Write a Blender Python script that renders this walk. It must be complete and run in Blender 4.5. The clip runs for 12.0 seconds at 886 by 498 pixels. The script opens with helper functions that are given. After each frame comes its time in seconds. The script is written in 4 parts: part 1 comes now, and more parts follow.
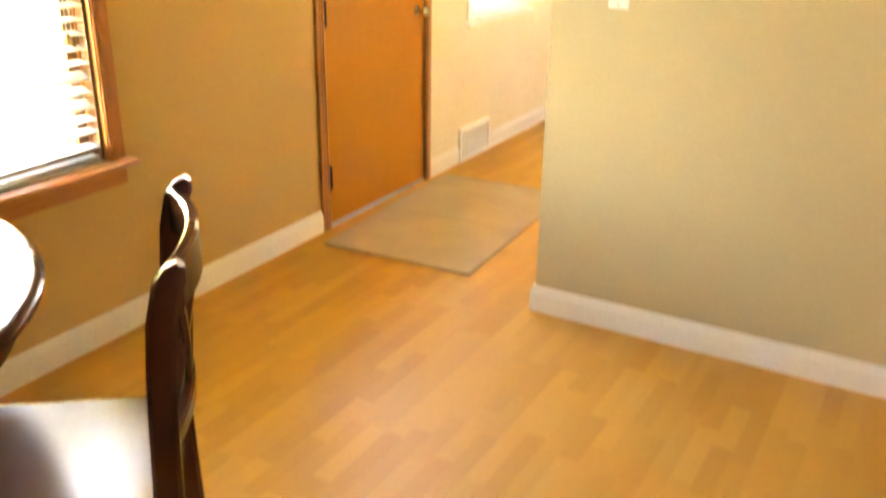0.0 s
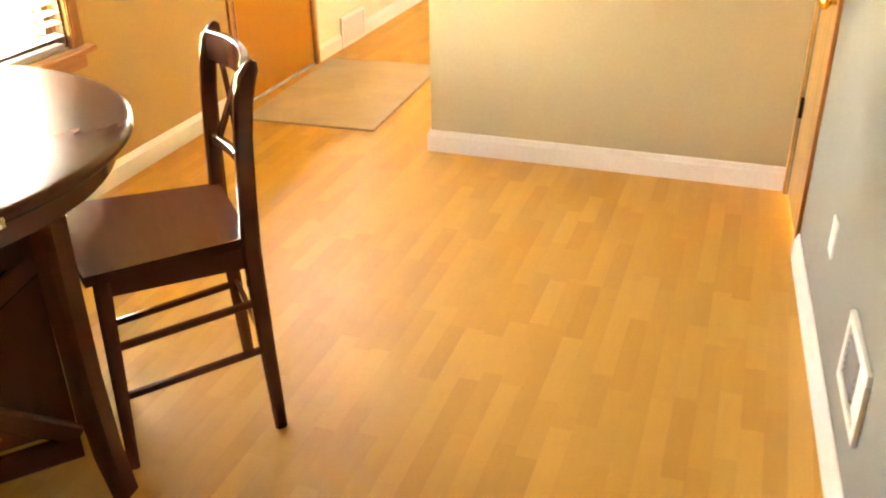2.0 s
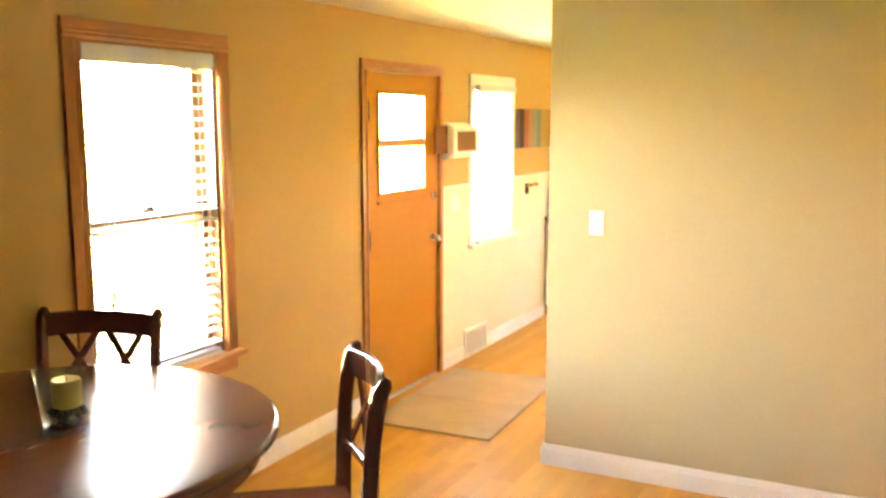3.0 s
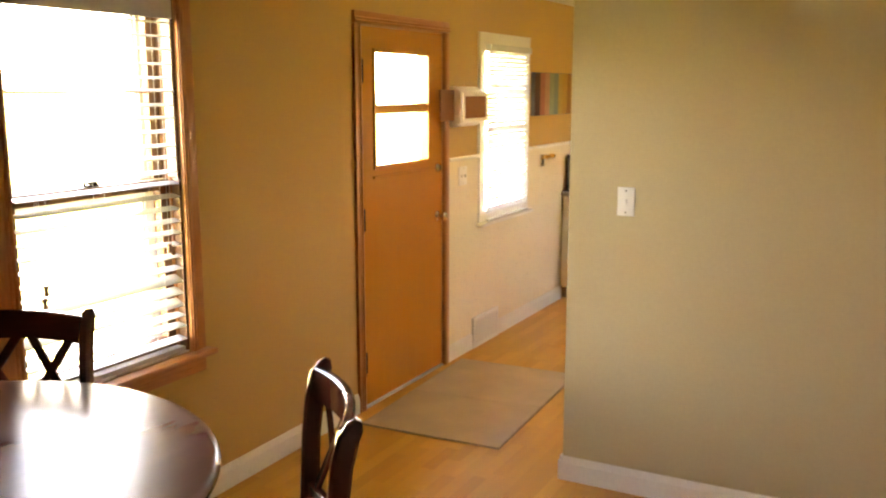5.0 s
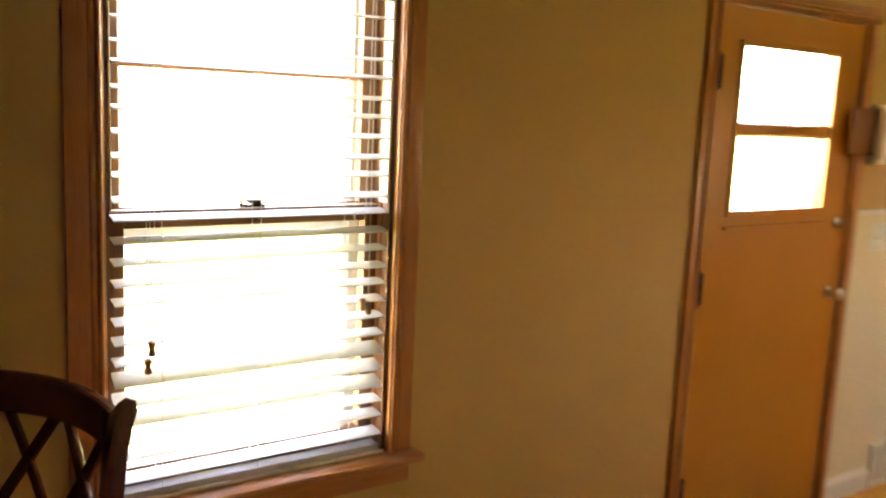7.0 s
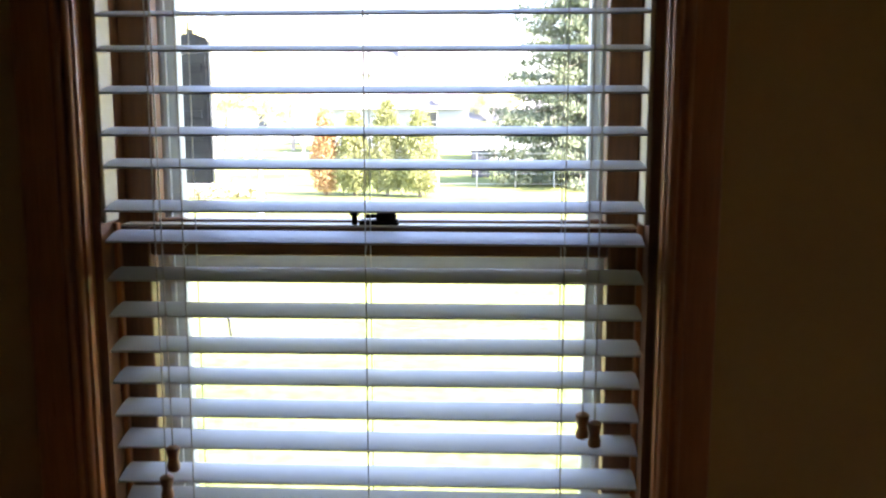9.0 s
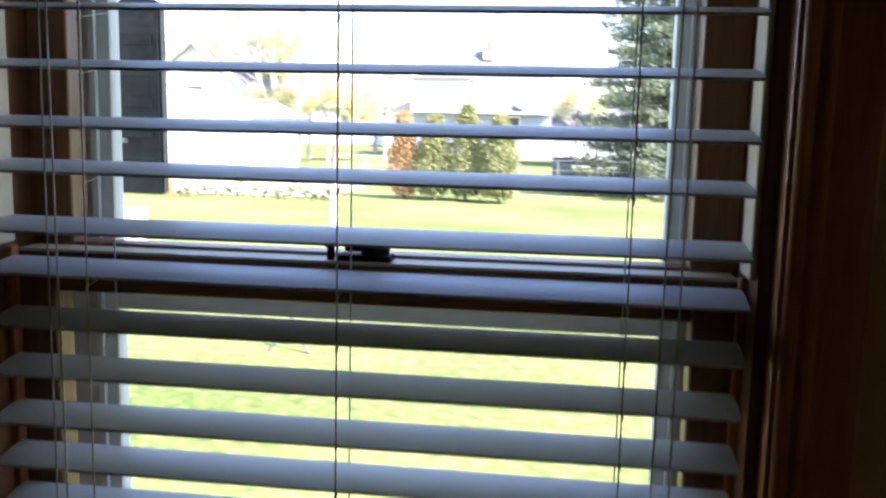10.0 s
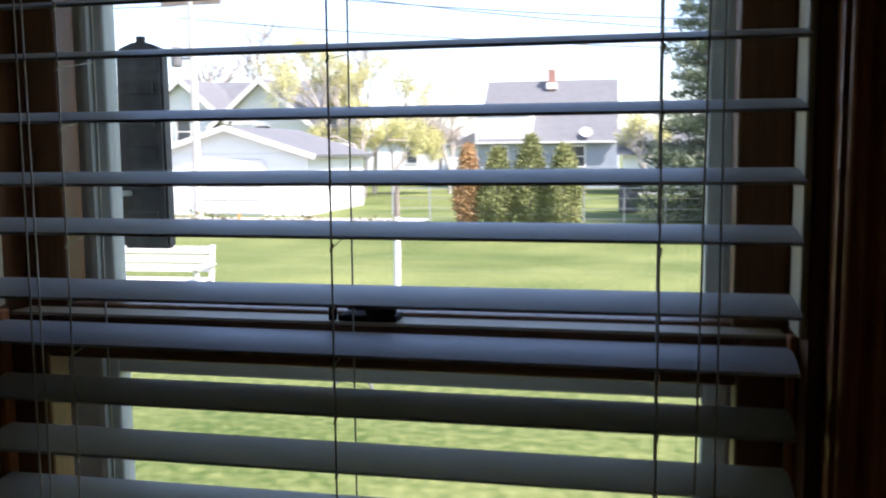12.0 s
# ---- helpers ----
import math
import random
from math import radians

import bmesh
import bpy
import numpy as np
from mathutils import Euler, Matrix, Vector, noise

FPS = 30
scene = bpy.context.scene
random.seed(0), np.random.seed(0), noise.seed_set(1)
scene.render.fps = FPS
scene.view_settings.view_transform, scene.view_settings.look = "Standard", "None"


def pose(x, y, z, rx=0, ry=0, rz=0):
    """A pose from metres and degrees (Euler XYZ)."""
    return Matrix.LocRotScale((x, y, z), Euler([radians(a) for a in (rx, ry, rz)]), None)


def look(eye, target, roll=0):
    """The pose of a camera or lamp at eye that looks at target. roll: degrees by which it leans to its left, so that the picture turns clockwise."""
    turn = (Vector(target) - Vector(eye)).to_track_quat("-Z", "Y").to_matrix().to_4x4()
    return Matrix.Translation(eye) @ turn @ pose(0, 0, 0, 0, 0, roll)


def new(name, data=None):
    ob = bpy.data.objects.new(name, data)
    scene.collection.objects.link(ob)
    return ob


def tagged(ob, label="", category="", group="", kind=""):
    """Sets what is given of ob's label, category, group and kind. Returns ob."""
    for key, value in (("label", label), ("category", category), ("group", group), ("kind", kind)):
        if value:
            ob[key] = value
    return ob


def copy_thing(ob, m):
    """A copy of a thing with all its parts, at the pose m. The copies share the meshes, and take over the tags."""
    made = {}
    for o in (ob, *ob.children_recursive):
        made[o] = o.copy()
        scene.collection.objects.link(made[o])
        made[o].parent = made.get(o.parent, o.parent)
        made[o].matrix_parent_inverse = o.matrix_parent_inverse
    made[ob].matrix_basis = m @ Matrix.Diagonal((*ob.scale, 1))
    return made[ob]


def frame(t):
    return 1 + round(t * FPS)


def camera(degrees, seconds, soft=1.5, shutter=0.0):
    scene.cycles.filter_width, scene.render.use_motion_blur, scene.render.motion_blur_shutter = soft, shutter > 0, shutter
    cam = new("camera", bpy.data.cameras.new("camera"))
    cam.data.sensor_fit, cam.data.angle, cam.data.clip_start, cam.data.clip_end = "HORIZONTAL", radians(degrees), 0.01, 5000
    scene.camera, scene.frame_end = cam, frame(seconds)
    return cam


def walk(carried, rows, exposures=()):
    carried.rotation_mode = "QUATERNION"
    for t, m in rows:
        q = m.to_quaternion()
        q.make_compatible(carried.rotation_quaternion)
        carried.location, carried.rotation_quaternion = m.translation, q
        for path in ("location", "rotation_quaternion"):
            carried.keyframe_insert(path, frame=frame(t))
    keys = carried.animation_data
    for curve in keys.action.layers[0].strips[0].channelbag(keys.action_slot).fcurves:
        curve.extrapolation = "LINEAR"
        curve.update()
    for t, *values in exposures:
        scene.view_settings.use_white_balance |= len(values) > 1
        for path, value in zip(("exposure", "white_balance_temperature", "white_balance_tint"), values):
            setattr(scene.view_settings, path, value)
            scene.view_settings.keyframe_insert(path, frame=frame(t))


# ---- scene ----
cam = camera(52.7, 12.0, soft=2.0, shutter=0.5)
PATH = [
    (0, (-3.326, -2.528, 1.581), (-1.714, -1.617, 0.826), 0.7),
    (0.5, (-3.574, -2.661, 1.613), (-2.024, -1.834, 0.657), -1.6),
    (1, (-3.854, -2.658, 1.628), (-2.231, -1.975, 0.678), -0.7),
    (1.5, (-4.116, -2.642, 1.622), (-2.453, -2.046, 0.682), -2.2),
    (2, (-4.259, -2.699, 1.634), (-2.588, -2.108, 0.707), -0.9),
    (2.5, (-4.420, -2.813, 1.695), (-2.689, -2.021, 1.080), -0.9),
    (3, (-4.470, -2.792, 1.755), (-2.708, -1.891, 1.466), -0.0),
    (3.2, (-4.467, -2.806, 1.754), (-2.713, -1.880, 1.494), 0.3),
    (4.8, (-3.998, -2.563, 1.709), (-2.248, -1.664, 1.349), -1.0),
    (5, (-3.880, -2.543, 1.709), (-2.141, -1.620, 1.357), -0.0),
    (5.5, (-3.612, -2.458, 1.681), (-1.972, -1.376, 1.308), 0.9),
    (6, (-3.295, -2.321, 1.680), (-1.797, -1.034, 1.365), 0.4),
    (6.5, (-2.963, -2.137, 1.617), (-1.565, -0.736, 1.327), 0.2),
    (6.7, (-2.817, -2.107, 1.655), (-1.506, -0.629, 1.343), 1.6),
    (8.3, (-1.418, -1.564, 1.49), (-1.396, 0.423, 1.272), -0.5),
    (8.5, (-1.392, -1.453, 1.499), (-1.468, 0.529, 1.246), -0.6),
    (9, (-1.505, -1.176, 1.514), (-1.593, 0.801, 1.222), -0.0),
    (9.5, (-1.514, -0.946, 1.55), (-1.639, 1.017, 1.184), 0.8),
    (10, (-1.456, -0.796, 1.504), (-1.72, 1.166, 1.221), 1.3),
    (10.5, (-1.42, -0.686, 1.523), (-1.91, 1.238, 1.287), 0.8),
    (11, (-1.403, -0.652, 1.522), (-1.975, 1.253, 1.311), 0.7),
    (11.5, (-1.398, -0.649, 1.522), (-1.94, 1.266, 1.323), 1.1),
    (12, (-1.417, -0.705, 1.516), (-1.832, 1.24, 1.301), -0.5),
]
walk(cam, [(t, look(eye, target, roll)) for t, eye, target, roll in PATH],
     exposures=[(0, 7.68, 13400, 23), (0.5, 7.93, 14200, 28), (2.0, 8.13, 14200, 28), (2.5, 8.19, 11000, 27), (3.2, 8.00, 10900, 27), (4.8, 6.87, 11200, 32), (6.7, 6.48, 10300, 32), (8.3, 4.83, 7500, 26), (9, 3.68, 6650, 26), (10, 2.65, 6100, 25), (11, 1.93, 6050, 23), (12, 1.56, 6150, 22)])

# ---- light ----
SUN_TURN, SUN_HEIGHT = 335.0, 48.0      # degrees: where the sun stands
world = bpy.data.worlds.new("world")
scene.world = world
world.use_nodes = True
sky = world.node_tree.nodes.new("ShaderNodeTexSky")
sky.sky_type, sky.sun_disc = "NISHITA", False
sky.sun_elevation, sky.sun_rotation = radians(SUN_HEIGHT), radians(90 - SUN_TURN)
back = world.node_tree.nodes["Background"]
back.inputs["Strength"].default_value = 0.15
world.node_tree.links.new(sky.outputs[0], back.inputs["Color"])
sun = new("sun", bpy.data.lights.new("sun", "SUN"))
sun.data.energy, sun.data.angle, sun.data.color = 4.0, radians(0.5), (1.0, 0.95, 0.86)
a, e = radians(SUN_TURN), radians(SUN_HEIGHT)
sun.matrix_world = look((0, 0, 0), (-math.cos(a) * math.cos(e), -math.sin(a) * math.cos(e), -math.sin(e)))
tagged(sun, kind="structure")


# ---- materials ----
def material(name, color, rough=0.5, metal=0.0, grain=None, var=0.12, bump=0.0, bump_scale=200.0, spec=0.5, coat=0.0,
             random=None, stretch=(1, 1, 1), scale=3.0, fine=60.0, rough_var=0.08, weight=1.0):
    """A surface with broad and fine variation of colour and gloss, and fine relief. random: "object" or "island"."""
    m = bpy.data.materials.new(name)
    m.use_nodes = True
    n, l = m.node_tree.nodes, m.node_tree.links
    bsdf = n["Principled BSDF"]
    co = n.new("ShaderNodeTexCoord")
    mp = n.new("ShaderNodeMapping")
    mp.inputs["Scale"].default_value = stretch
    l.new(co.outputs["Object"], mp.inputs["Vector"])
    vec = mp.outputs[0]
    def noise_tex(s, detail=4.0):
        t = n.new("ShaderNodeTexNoise")
        t.inputs["Scale"].default_value, t.inputs["Detail"].default_value = s, detail
        l.new(vec, t.inputs["Vector"])
        return t
    broad, small = noise_tex(scale, 3), noise_tex(fine, 6)
    add = n.new("ShaderNodeMath")
    add.operation = "MULTIPLY_ADD"
    add.inputs[1].default_value = weight
    l.new(small.outputs[0], add.inputs[0])
    l.new(broad.outputs[0], add.inputs[2])
    last = add.outputs[0]
    lo, hi = 0.25 + 0.5 * weight, 0.75 + 0.5 * weight
    if random:
        if random == "object":
            src = n.new("ShaderNodeObjectInfo").outputs["Random"]
        else:
            src = n.new("ShaderNodeNewGeometry").outputs["Random Per Island"]
        mul = n.new("ShaderNodeMath")
        mul.operation = "MULTIPLY_ADD"
        mul.inputs[1].default_value = 1.1
        l.new(src, mul.inputs[0])
        l.new(last, mul.inputs[2])
        last = mul.outputs[0]
        lo, hi = 0.35 + 0.5 * weight, 1.75 + 0.5 * weight
    ramp = n.new("ShaderNodeMapRange")
    ramp.inputs["From Min"].default_value, ramp.inputs["From Max"].default_value = lo, hi
    l.new(last, ramp.inputs["Value"])
    mix = n.new("ShaderNodeMix")
    mix.data_type = "RGBA"
    dark = tuple(c * (1 - var) for c in color)
    lite = tuple(min(1, c * (1 + var)) for c in color)
    if grain:
        dark = grain
    mix.inputs[6].default_value, mix.inputs[7].default_value = (*dark, 1), (*lite, 1)
    l.new(ramp.outputs[0], mix.inputs[0])
    l.new(mix.outputs[2], bsdf.inputs["Base Color"])
    rr = n.new("ShaderNodeMapRange")
    rr.inputs["To Min"].default_value, rr.inputs["To Max"].default_value = max(0, rough - rough_var), min(1, rough + rough_var)
    l.new(small.outputs[0], rr.inputs["Value"])
    l.new(rr.outputs[0], bsdf.inputs["Roughness"])
    bsdf.inputs["Metallic"].default_value = metal
    bsdf.inputs["Specular IOR Level"].default_value = spec
    bsdf.inputs["Coat Weight"].default_value = coat
    bsdf.inputs["Coat Roughness"].default_value = 0.12
    if bump:
        b = n.new("ShaderNodeBump")
        b.inputs["Strength"].default_value, b.inputs["Distance"].default_value = bump, 0.002
        t = noise_tex(bump_scale, 4)
        l.new(t.outputs[0], b.inputs["Height"])
        l.new(b.outputs[0], bsdf.inputs["Normal"])
    return m


def glass(name, tint=(1, 1, 1)):
    m = bpy.data.materials.new(name)
    m.use_nodes = True
    n, l = m.node_tree.nodes, m.node_tree.links
    n.remove(n["Principled BSDF"])
    clear, gloss, mix, facing, power = (n.new("ShaderNode" + k) for k in ("BsdfTransparent", "BsdfGlossy", "MixShader", "LayerWeight", "Math"))
    clear.inputs[0].default_value = (*tint, 1)
    gloss.inputs["Roughness"].default_value = 0.02
    facing.inputs["Blend"].default_value = 0.5
    power.operation = "POWER"
    power.inputs[1].default_value = 4.0
    l.new(facing.outputs["Facing"], power.inputs[0])
    scale = n.new("ShaderNodeMapRange")
    scale.inputs["To Min"].default_value, scale.inputs["To Max"].default_value = 0.04, 0.9
    l.new(power.outputs[0], scale.inputs["Value"])
    l.new(scale.outputs[0], mix.inputs[0])
    l.new(clear.outputs[0], mix.inputs[1])
    l.new(gloss.outputs[0], mix.inputs[2])
    l.new(mix.outputs[0], n["Material Output"].inputs[0])
    return m


PAINT = material("khaki_wall_paint", (0.51, 0.414, 0.245), 0.6, var=0.03, bump=0.03, bump_scale=120, scale=0.8)
CREAM = material("cream_kitchen_paint", (0.58, 0.42, 0.20), 0.6, var=0.05, bump=0.12, bump_scale=120, scale=0.8)
CEIL = material("ceiling_paint", (0.78, 0.76, 0.70), 0.8, var=0.04, bump=0.3, bump_scale=90)
TRIM = material("white_trim_paint", (0.80, 0.77, 0.72), 0.35, var=0.04, bump=0.05, bump_scale=40)
SAGE = material("grey_green_wall_paint", (0.225, 0.235, 0.20), 0.6, var=0.05, bump=0.12, bump_scale=120, scale=0.8)
AGED = material("dark_aged_oak", (0.20, 0.085, 0.034), 0.4, grain=(0.14, 0.058, 0.022), var=0.12, stretch=(16, 16, 1), scale=2, fine=14)
AGED_X = material("dark_aged_oak_across", (0.20, 0.085, 0.034), 0.4, grain=(0.14, 0.058, 0.022), var=0.12, stretch=(1, 16, 16), scale=2, fine=14)
GOLD = material("golden_tan_wall_paint", (0.575, 0.350, 0.134), 0.6, var=0.03, bump=0.05, bump_scale=120, scale=0.8)
TILE = material("white_wall_panel", (0.80, 0.71, 0.54), 0.3, var=0.02)
STAVE = material("maple_laminate", (0.69, 0.352, 0.086), 0.42, grain=(0.60, 0.280, 0.061), var=0.06, random="object", stretch=(1, 10, 1),
                 scale=2.0, fine=10, spec=0.36, weight=0.35, rough_var=0.05)
STAVES = material("maple_laminate_far", (0.69, 0.352, 0.086), 0.42, grain=(0.60, 0.280, 0.061), var=0.06, random="island", stretch=(1, 10, 1),
                 scale=2.0, fine=10, spec=0.36, weight=0.35, rough_var=0.05)
UNDER = material("underlay", (0.25, 0.12, 0.04), 0.6)
OAK = material("stained_oak", (0.50, 0.195, 0.068), 0.30, grain=(0.41, 0.150, 0.048), var=0.1, stretch=(16, 16, 1), scale=2, fine=14, bump=0.1, bump_scale=40)
OAK_X = material("stained_oak_across", (0.50, 0.195, 0.068), 0.30, grain=(0.41, 0.150, 0.048), var=0.1, stretch=(1, 16, 16), scale=2, fine=14, bump=0.1, bump_scale=40)
DOORWOOD = material("honey_birch_veneer", (0.55, 0.210, 0.033), 0.26, grain=(0.535, 0.202, 0.0315), var=0.015, stretch=(4, 4, 0.3), scale=1.2, fine=10, coat=0.3, rough_var=0.015)
MAPLE = material("light_closet_door_wood", (0.58, 0.33, 0.12), 0.35, grain=(0.46, 0.24, 0.08), var=0.1, stretch=(9, 9, 0.8), scale=1.4, fine=12, coat=0.2)
ESPRESSO = material("espresso_stained_wood", (0.125, 0.038, 0.022), 0.14, spec=0.28, grain=(0.108, 0.032, 0.018), var=0.04, stretch=(1, 8, 1), scale=3, fine=8, coat=0.0, rough_var=0.015, weight=0.4)
ESPRESSO_V = material("espresso_stained_wood_upright", (0.125, 0.038, 0.022), 0.12, grain=(0.108, 0.032, 0.018), var=0.04, stretch=(8, 8, 1), scale=3, fine=8, coat=0.0, rough_var=0.015, weight=0.4)
TABLETOP = material("espresso_stained_tabletop", (0.125, 0.038, 0.022), 0.23, spec=0.34, grain=(0.108, 0.032, 0.018), var=0.04, stretch=(1, 8, 1), scale=3, fine=8, rough_var=0.015, weight=0.4)
SLAT = material("white_blind_slat", (0.63, 0.635, 0.635), 0.45, var=0.03)
CORD = material("blind_cord", (0.72, 0.69, 0.62), 0.8)
TASSEL = material("wooden_tassel", (0.40, 0.20, 0.09), 0.4)
CHROME = material("brushed_nickel", (0.62, 0.58, 0.52), 0.25, metal=1.0)
BRASS = material("polished_brass", (0.85, 0.58, 0.22), 0.2, metal=1.0)
BRONZE = material("dark_bronze_hinge", (0.022, 0.013, 0.009), 0.8, spec=0.12)
PLASTIC = material("white_plastic", (0.82, 0.80, 0.76), 0.35, var=0.02)
MATFIBRE = material("beige_woven_mat", (0.59, 0.445, 0.325), 0.95, var=0.14, fine=220, bump=0.8, bump_scale=300)
VINYL = material("cream_jamb_liner", (0.62, 0.54, 0.38), 0.5, var=0.05)
STORM = material("storm_window_aluminium", (0.62, 0.66, 0.64), 0.5, var=0.06)
PANE = glass("window_glass")


# ---- building helpers ----
def box(bm, x0, x1, y0, y1, z0, z1, bevel=0.0):
    vs = bmesh.ops.create_cube(bm, size=1.0, matrix=Matrix.Translation(((x0 + x1) / 2, (y0 + y1) / 2, (z0 + z1) / 2))
                               @ Matrix.Diagonal((abs(x1 - x0), abs(y1 - y0), abs(z1 - z0), 1)))["verts"]
    if bevel:
        es = list({e for v in vs for e in v.link_edges})
        bmesh.ops.bevel(bm, geom=es, offset=bevel, segments=2, affect="EDGES", profile=0.5)
    return bm


def rod(bm, a, b, r0, r1=None, seg=12):
    a, b = Vector(a), Vector(b)
    d = b - a
    m = Matrix.Translation((a + b) / 2) @ d.to_track_quat("Z", "Y").to_matrix().to_4x4()
    bmesh.ops.create_cone(bm, cap_ends=True, segments=seg, radius1=r0, radius2=r0 if r1 is None else r1, depth=d.length, matrix=m)
    return bm


def lathe(bm, profile, seg=48, at=(0, 0, 0)):
    """Turns (radius, height) pairs round the upright axis through at."""
    rings = []
    for r, z in profile:
        rings.append([bm.verts.new((at[0] + r * math.cos(2 * math.pi * k / seg), at[1] + r * math.sin(2 * math.pi * k / seg), at[2] + z))
                      for k in range(seg)])
    for p, q in zip(rings, rings[1:]):
        for k in range(seg):
            bm.faces.new((p[k], p[(k + 1) % seg], q[(k + 1) % seg], q[k]))
    for ring, flip in ((rings[0], True), (rings[-1], False)):
        bm.faces.new(ring[::-1] if flip else ring)
    return bm


def sweep(bm, pts, w, d, side=None, bevel=0.0):
    """A bar of width w (along side) and depth d through the points."""
    pts = [Vector(p) for p in pts]
    rings = []
    for i, p in enumerate(pts):
        t = (pts[min(i + 1, len(pts) - 1)] - pts[max(i - 1, 0)]).normalized()
        s = (Vector(side) - t * t.dot(Vector(side))).normalized()
        u = t.cross(s)
        ww = w[i] if isinstance(w, (list, tuple)) else w
        dd = d[i] if isinstance(d, (list, tuple)) else d
        c = min(ww, dd) * 0.22
        loop = [(ww / 2 - c, dd / 2), (ww / 2, dd / 2 - c), (ww / 2, -dd / 2 + c), (ww / 2 - c, -dd / 2),
                (-ww / 2 + c, -dd / 2), (-ww / 2, -dd / 2 + c), (-ww / 2, dd / 2 - c), (-ww / 2 + c, dd / 2)]
        rings.append([bm.verts.new(p + s * x + u * y) for x, y in loop])
    for p, q in zip(rings, rings[1:]):
        for k in range(8):
            bm.faces.new((p[k], p[(k + 1) % 8], q[(k + 1) % 8], q[k]))
    bm.faces.new(rings[0][::-1])
    bm.faces.new(rings[-1])
    return bm


def mesh_of(name, bm, mat, smooth=False):
    bmesh.ops.recalc_face_normals(bm, faces=bm.faces)
    me = bpy.data.meshes.new(name)
    bm.to_mesh(me)
    bm.free()
    for mt in (mat if isinstance(mat, (list, tuple)) else [mat]):
        me.materials.append(mt)
    if smooth:
        me.shade_smooth()
        me.set_sharp_from_angle(angle=radians(40))
    return me


def part(name, bm, mat, parent=None, label="", smooth=False):
    ob = new(name, mesh_of(name, bm, mat, smooth))
    if parent is not None:
        ob.parent = parent
    return tagged(ob, label)


def thing(name, label, category, at=(0, 0, 0), turn=0, group="", kind=""):
    ob = new(name)
    ob.matrix_world = pose(*at, 0, 0, turn)
    return tagged(ob, label, category, group, kind)


def boxes(*rows, bevel=0.0):
    bm = bmesh.new()
    for r in rows:
        box(bm, *r, bevel=bevel)
    return bm


def structure(name, bm, mat, label="", category="", smooth=False):
    return tagged(part(name, bm, mat, None, "", smooth), label, category, kind="structure")


# ---- plan ----
CEILING = 2.36
OUT = 0.17                                 # outer face of the window wall
BACK, END = -5.3, 4.5                      # walls behind the start and at the kitchen's end
SIDE = -3.3                                # wall across from the window
WIN = (-2.032, -1.274, 0.664, 2.055)       # window opening: x, x, z, z
DOOR = (0.0, 0.900, 0.0, 2.035)
KWIN = (1.47, 2.13, 0.90, 1.985)
PART = (-0.318, -0.198, -1.255)            # partition: faces, free end
GROUND = -0.75


def wall_with_openings(x0, x1, y0, y1, z0, z1, holes):
    """A wall along x, of boxes round its openings."""
    bm = bmesh.new()
    x = x0
    for a, b, lo, hi in holes:
        box(bm, x, a, y0, y1, z0, z1)
        if lo > z0:
            box(bm, a, b, y0, y1, z0, lo)
        if hi < z1:
            box(bm, a, b, y0, y1, hi, z1)
        x = b
    box(bm, x, x1, y0, y1, z0, z1)
    return bm


structure("wall_north", wall_with_openings(BACK, 1.0, 0, OUT, -0.02, CEILING, [WIN, DOOR]), GOLD, "golden tan painted wall with a window and a wooden door", "wall")
structure("wall_north_kitchen", wall_with_openings(1.0, END, 0, OUT, -0.02, CEILING, [KWIN]), GOLD, "golden tan kitchen wall above white panelling", "wall")
structure("wall_partition", boxes((PART[0], PART[1], SIDE, PART[2], -0.02, CEILING)), PAINT, "khaki painted partition between dining room and kitchen", "wall")
SOUTH = pose(-0.321, -2.926, 0, 0, 0, 3.5)   # corner of partition and the wall across from the window; local y points into the room


def south(ob):
    ob.matrix_world = SOUTH @ ob.matrix_world
    return ob


south(structure("wall_south", wall_with_openings(-5.2, 0.10, -0.12, 0, -0.02, CEILING, [(-0.60, -0.05, -0.02, 2.0)]), SAGE, "grey-green painted wall with a closet door", "wall"))
structure("wall_west", boxes((BACK - 0.12, BACK, SIDE - 0.12, OUT, -0.02, CEILING)), PAINT, "plain khaki painted wall", "wall")
structure("wall_kitchen_end", boxes((END, END + 0.12, SIDE - 0.12, OUT, -0.02, CEILING)), CREAM, "plain cream kitchen end wall", "wall")
# the opening and its window are unseen, added so sunlight brightens the kitchen
structure("wall_kitchen_south", wall_with_openings(PART[1], END, SIDE - 0.12, SIDE, -0.02, CEILING, [(2.9, 3.32, 1.05, 1.85)]), CREAM, "plain cream kitchen wall with an added opening for sunlight", "wall")
window_3 = tagged(new("window_3"), "unseen white kitchen window, added to let the sun in", "window", kind="structure")
structure("ceiling", boxes((BACK - 0.12, END + 0.12, SIDE - 0.12, OUT, CEILING, CEILING + 0.1)), CEIL, "off-white painted ceiling", "ceiling")
structure("roof", boxes((BACK - 0.5, END + 0.5, SIDE - 0.5, OUT + 0.4, CEILING + 0.1, CEILING + 0.25)), UNDER, "eaves of the house", "roof")
structure("outer_wall", boxes((BACK - 0.12, END + 0.12, SIDE - 0.12, OUT, GROUND - 0.1, -0.02)), TRIM, "white house footing", "wall")
floor = structure("floor", boxes((BACK, END, SIDE, 0.0, -0.02, -0.005)), UNDER, "honey maple strip laminate floor", "floor")


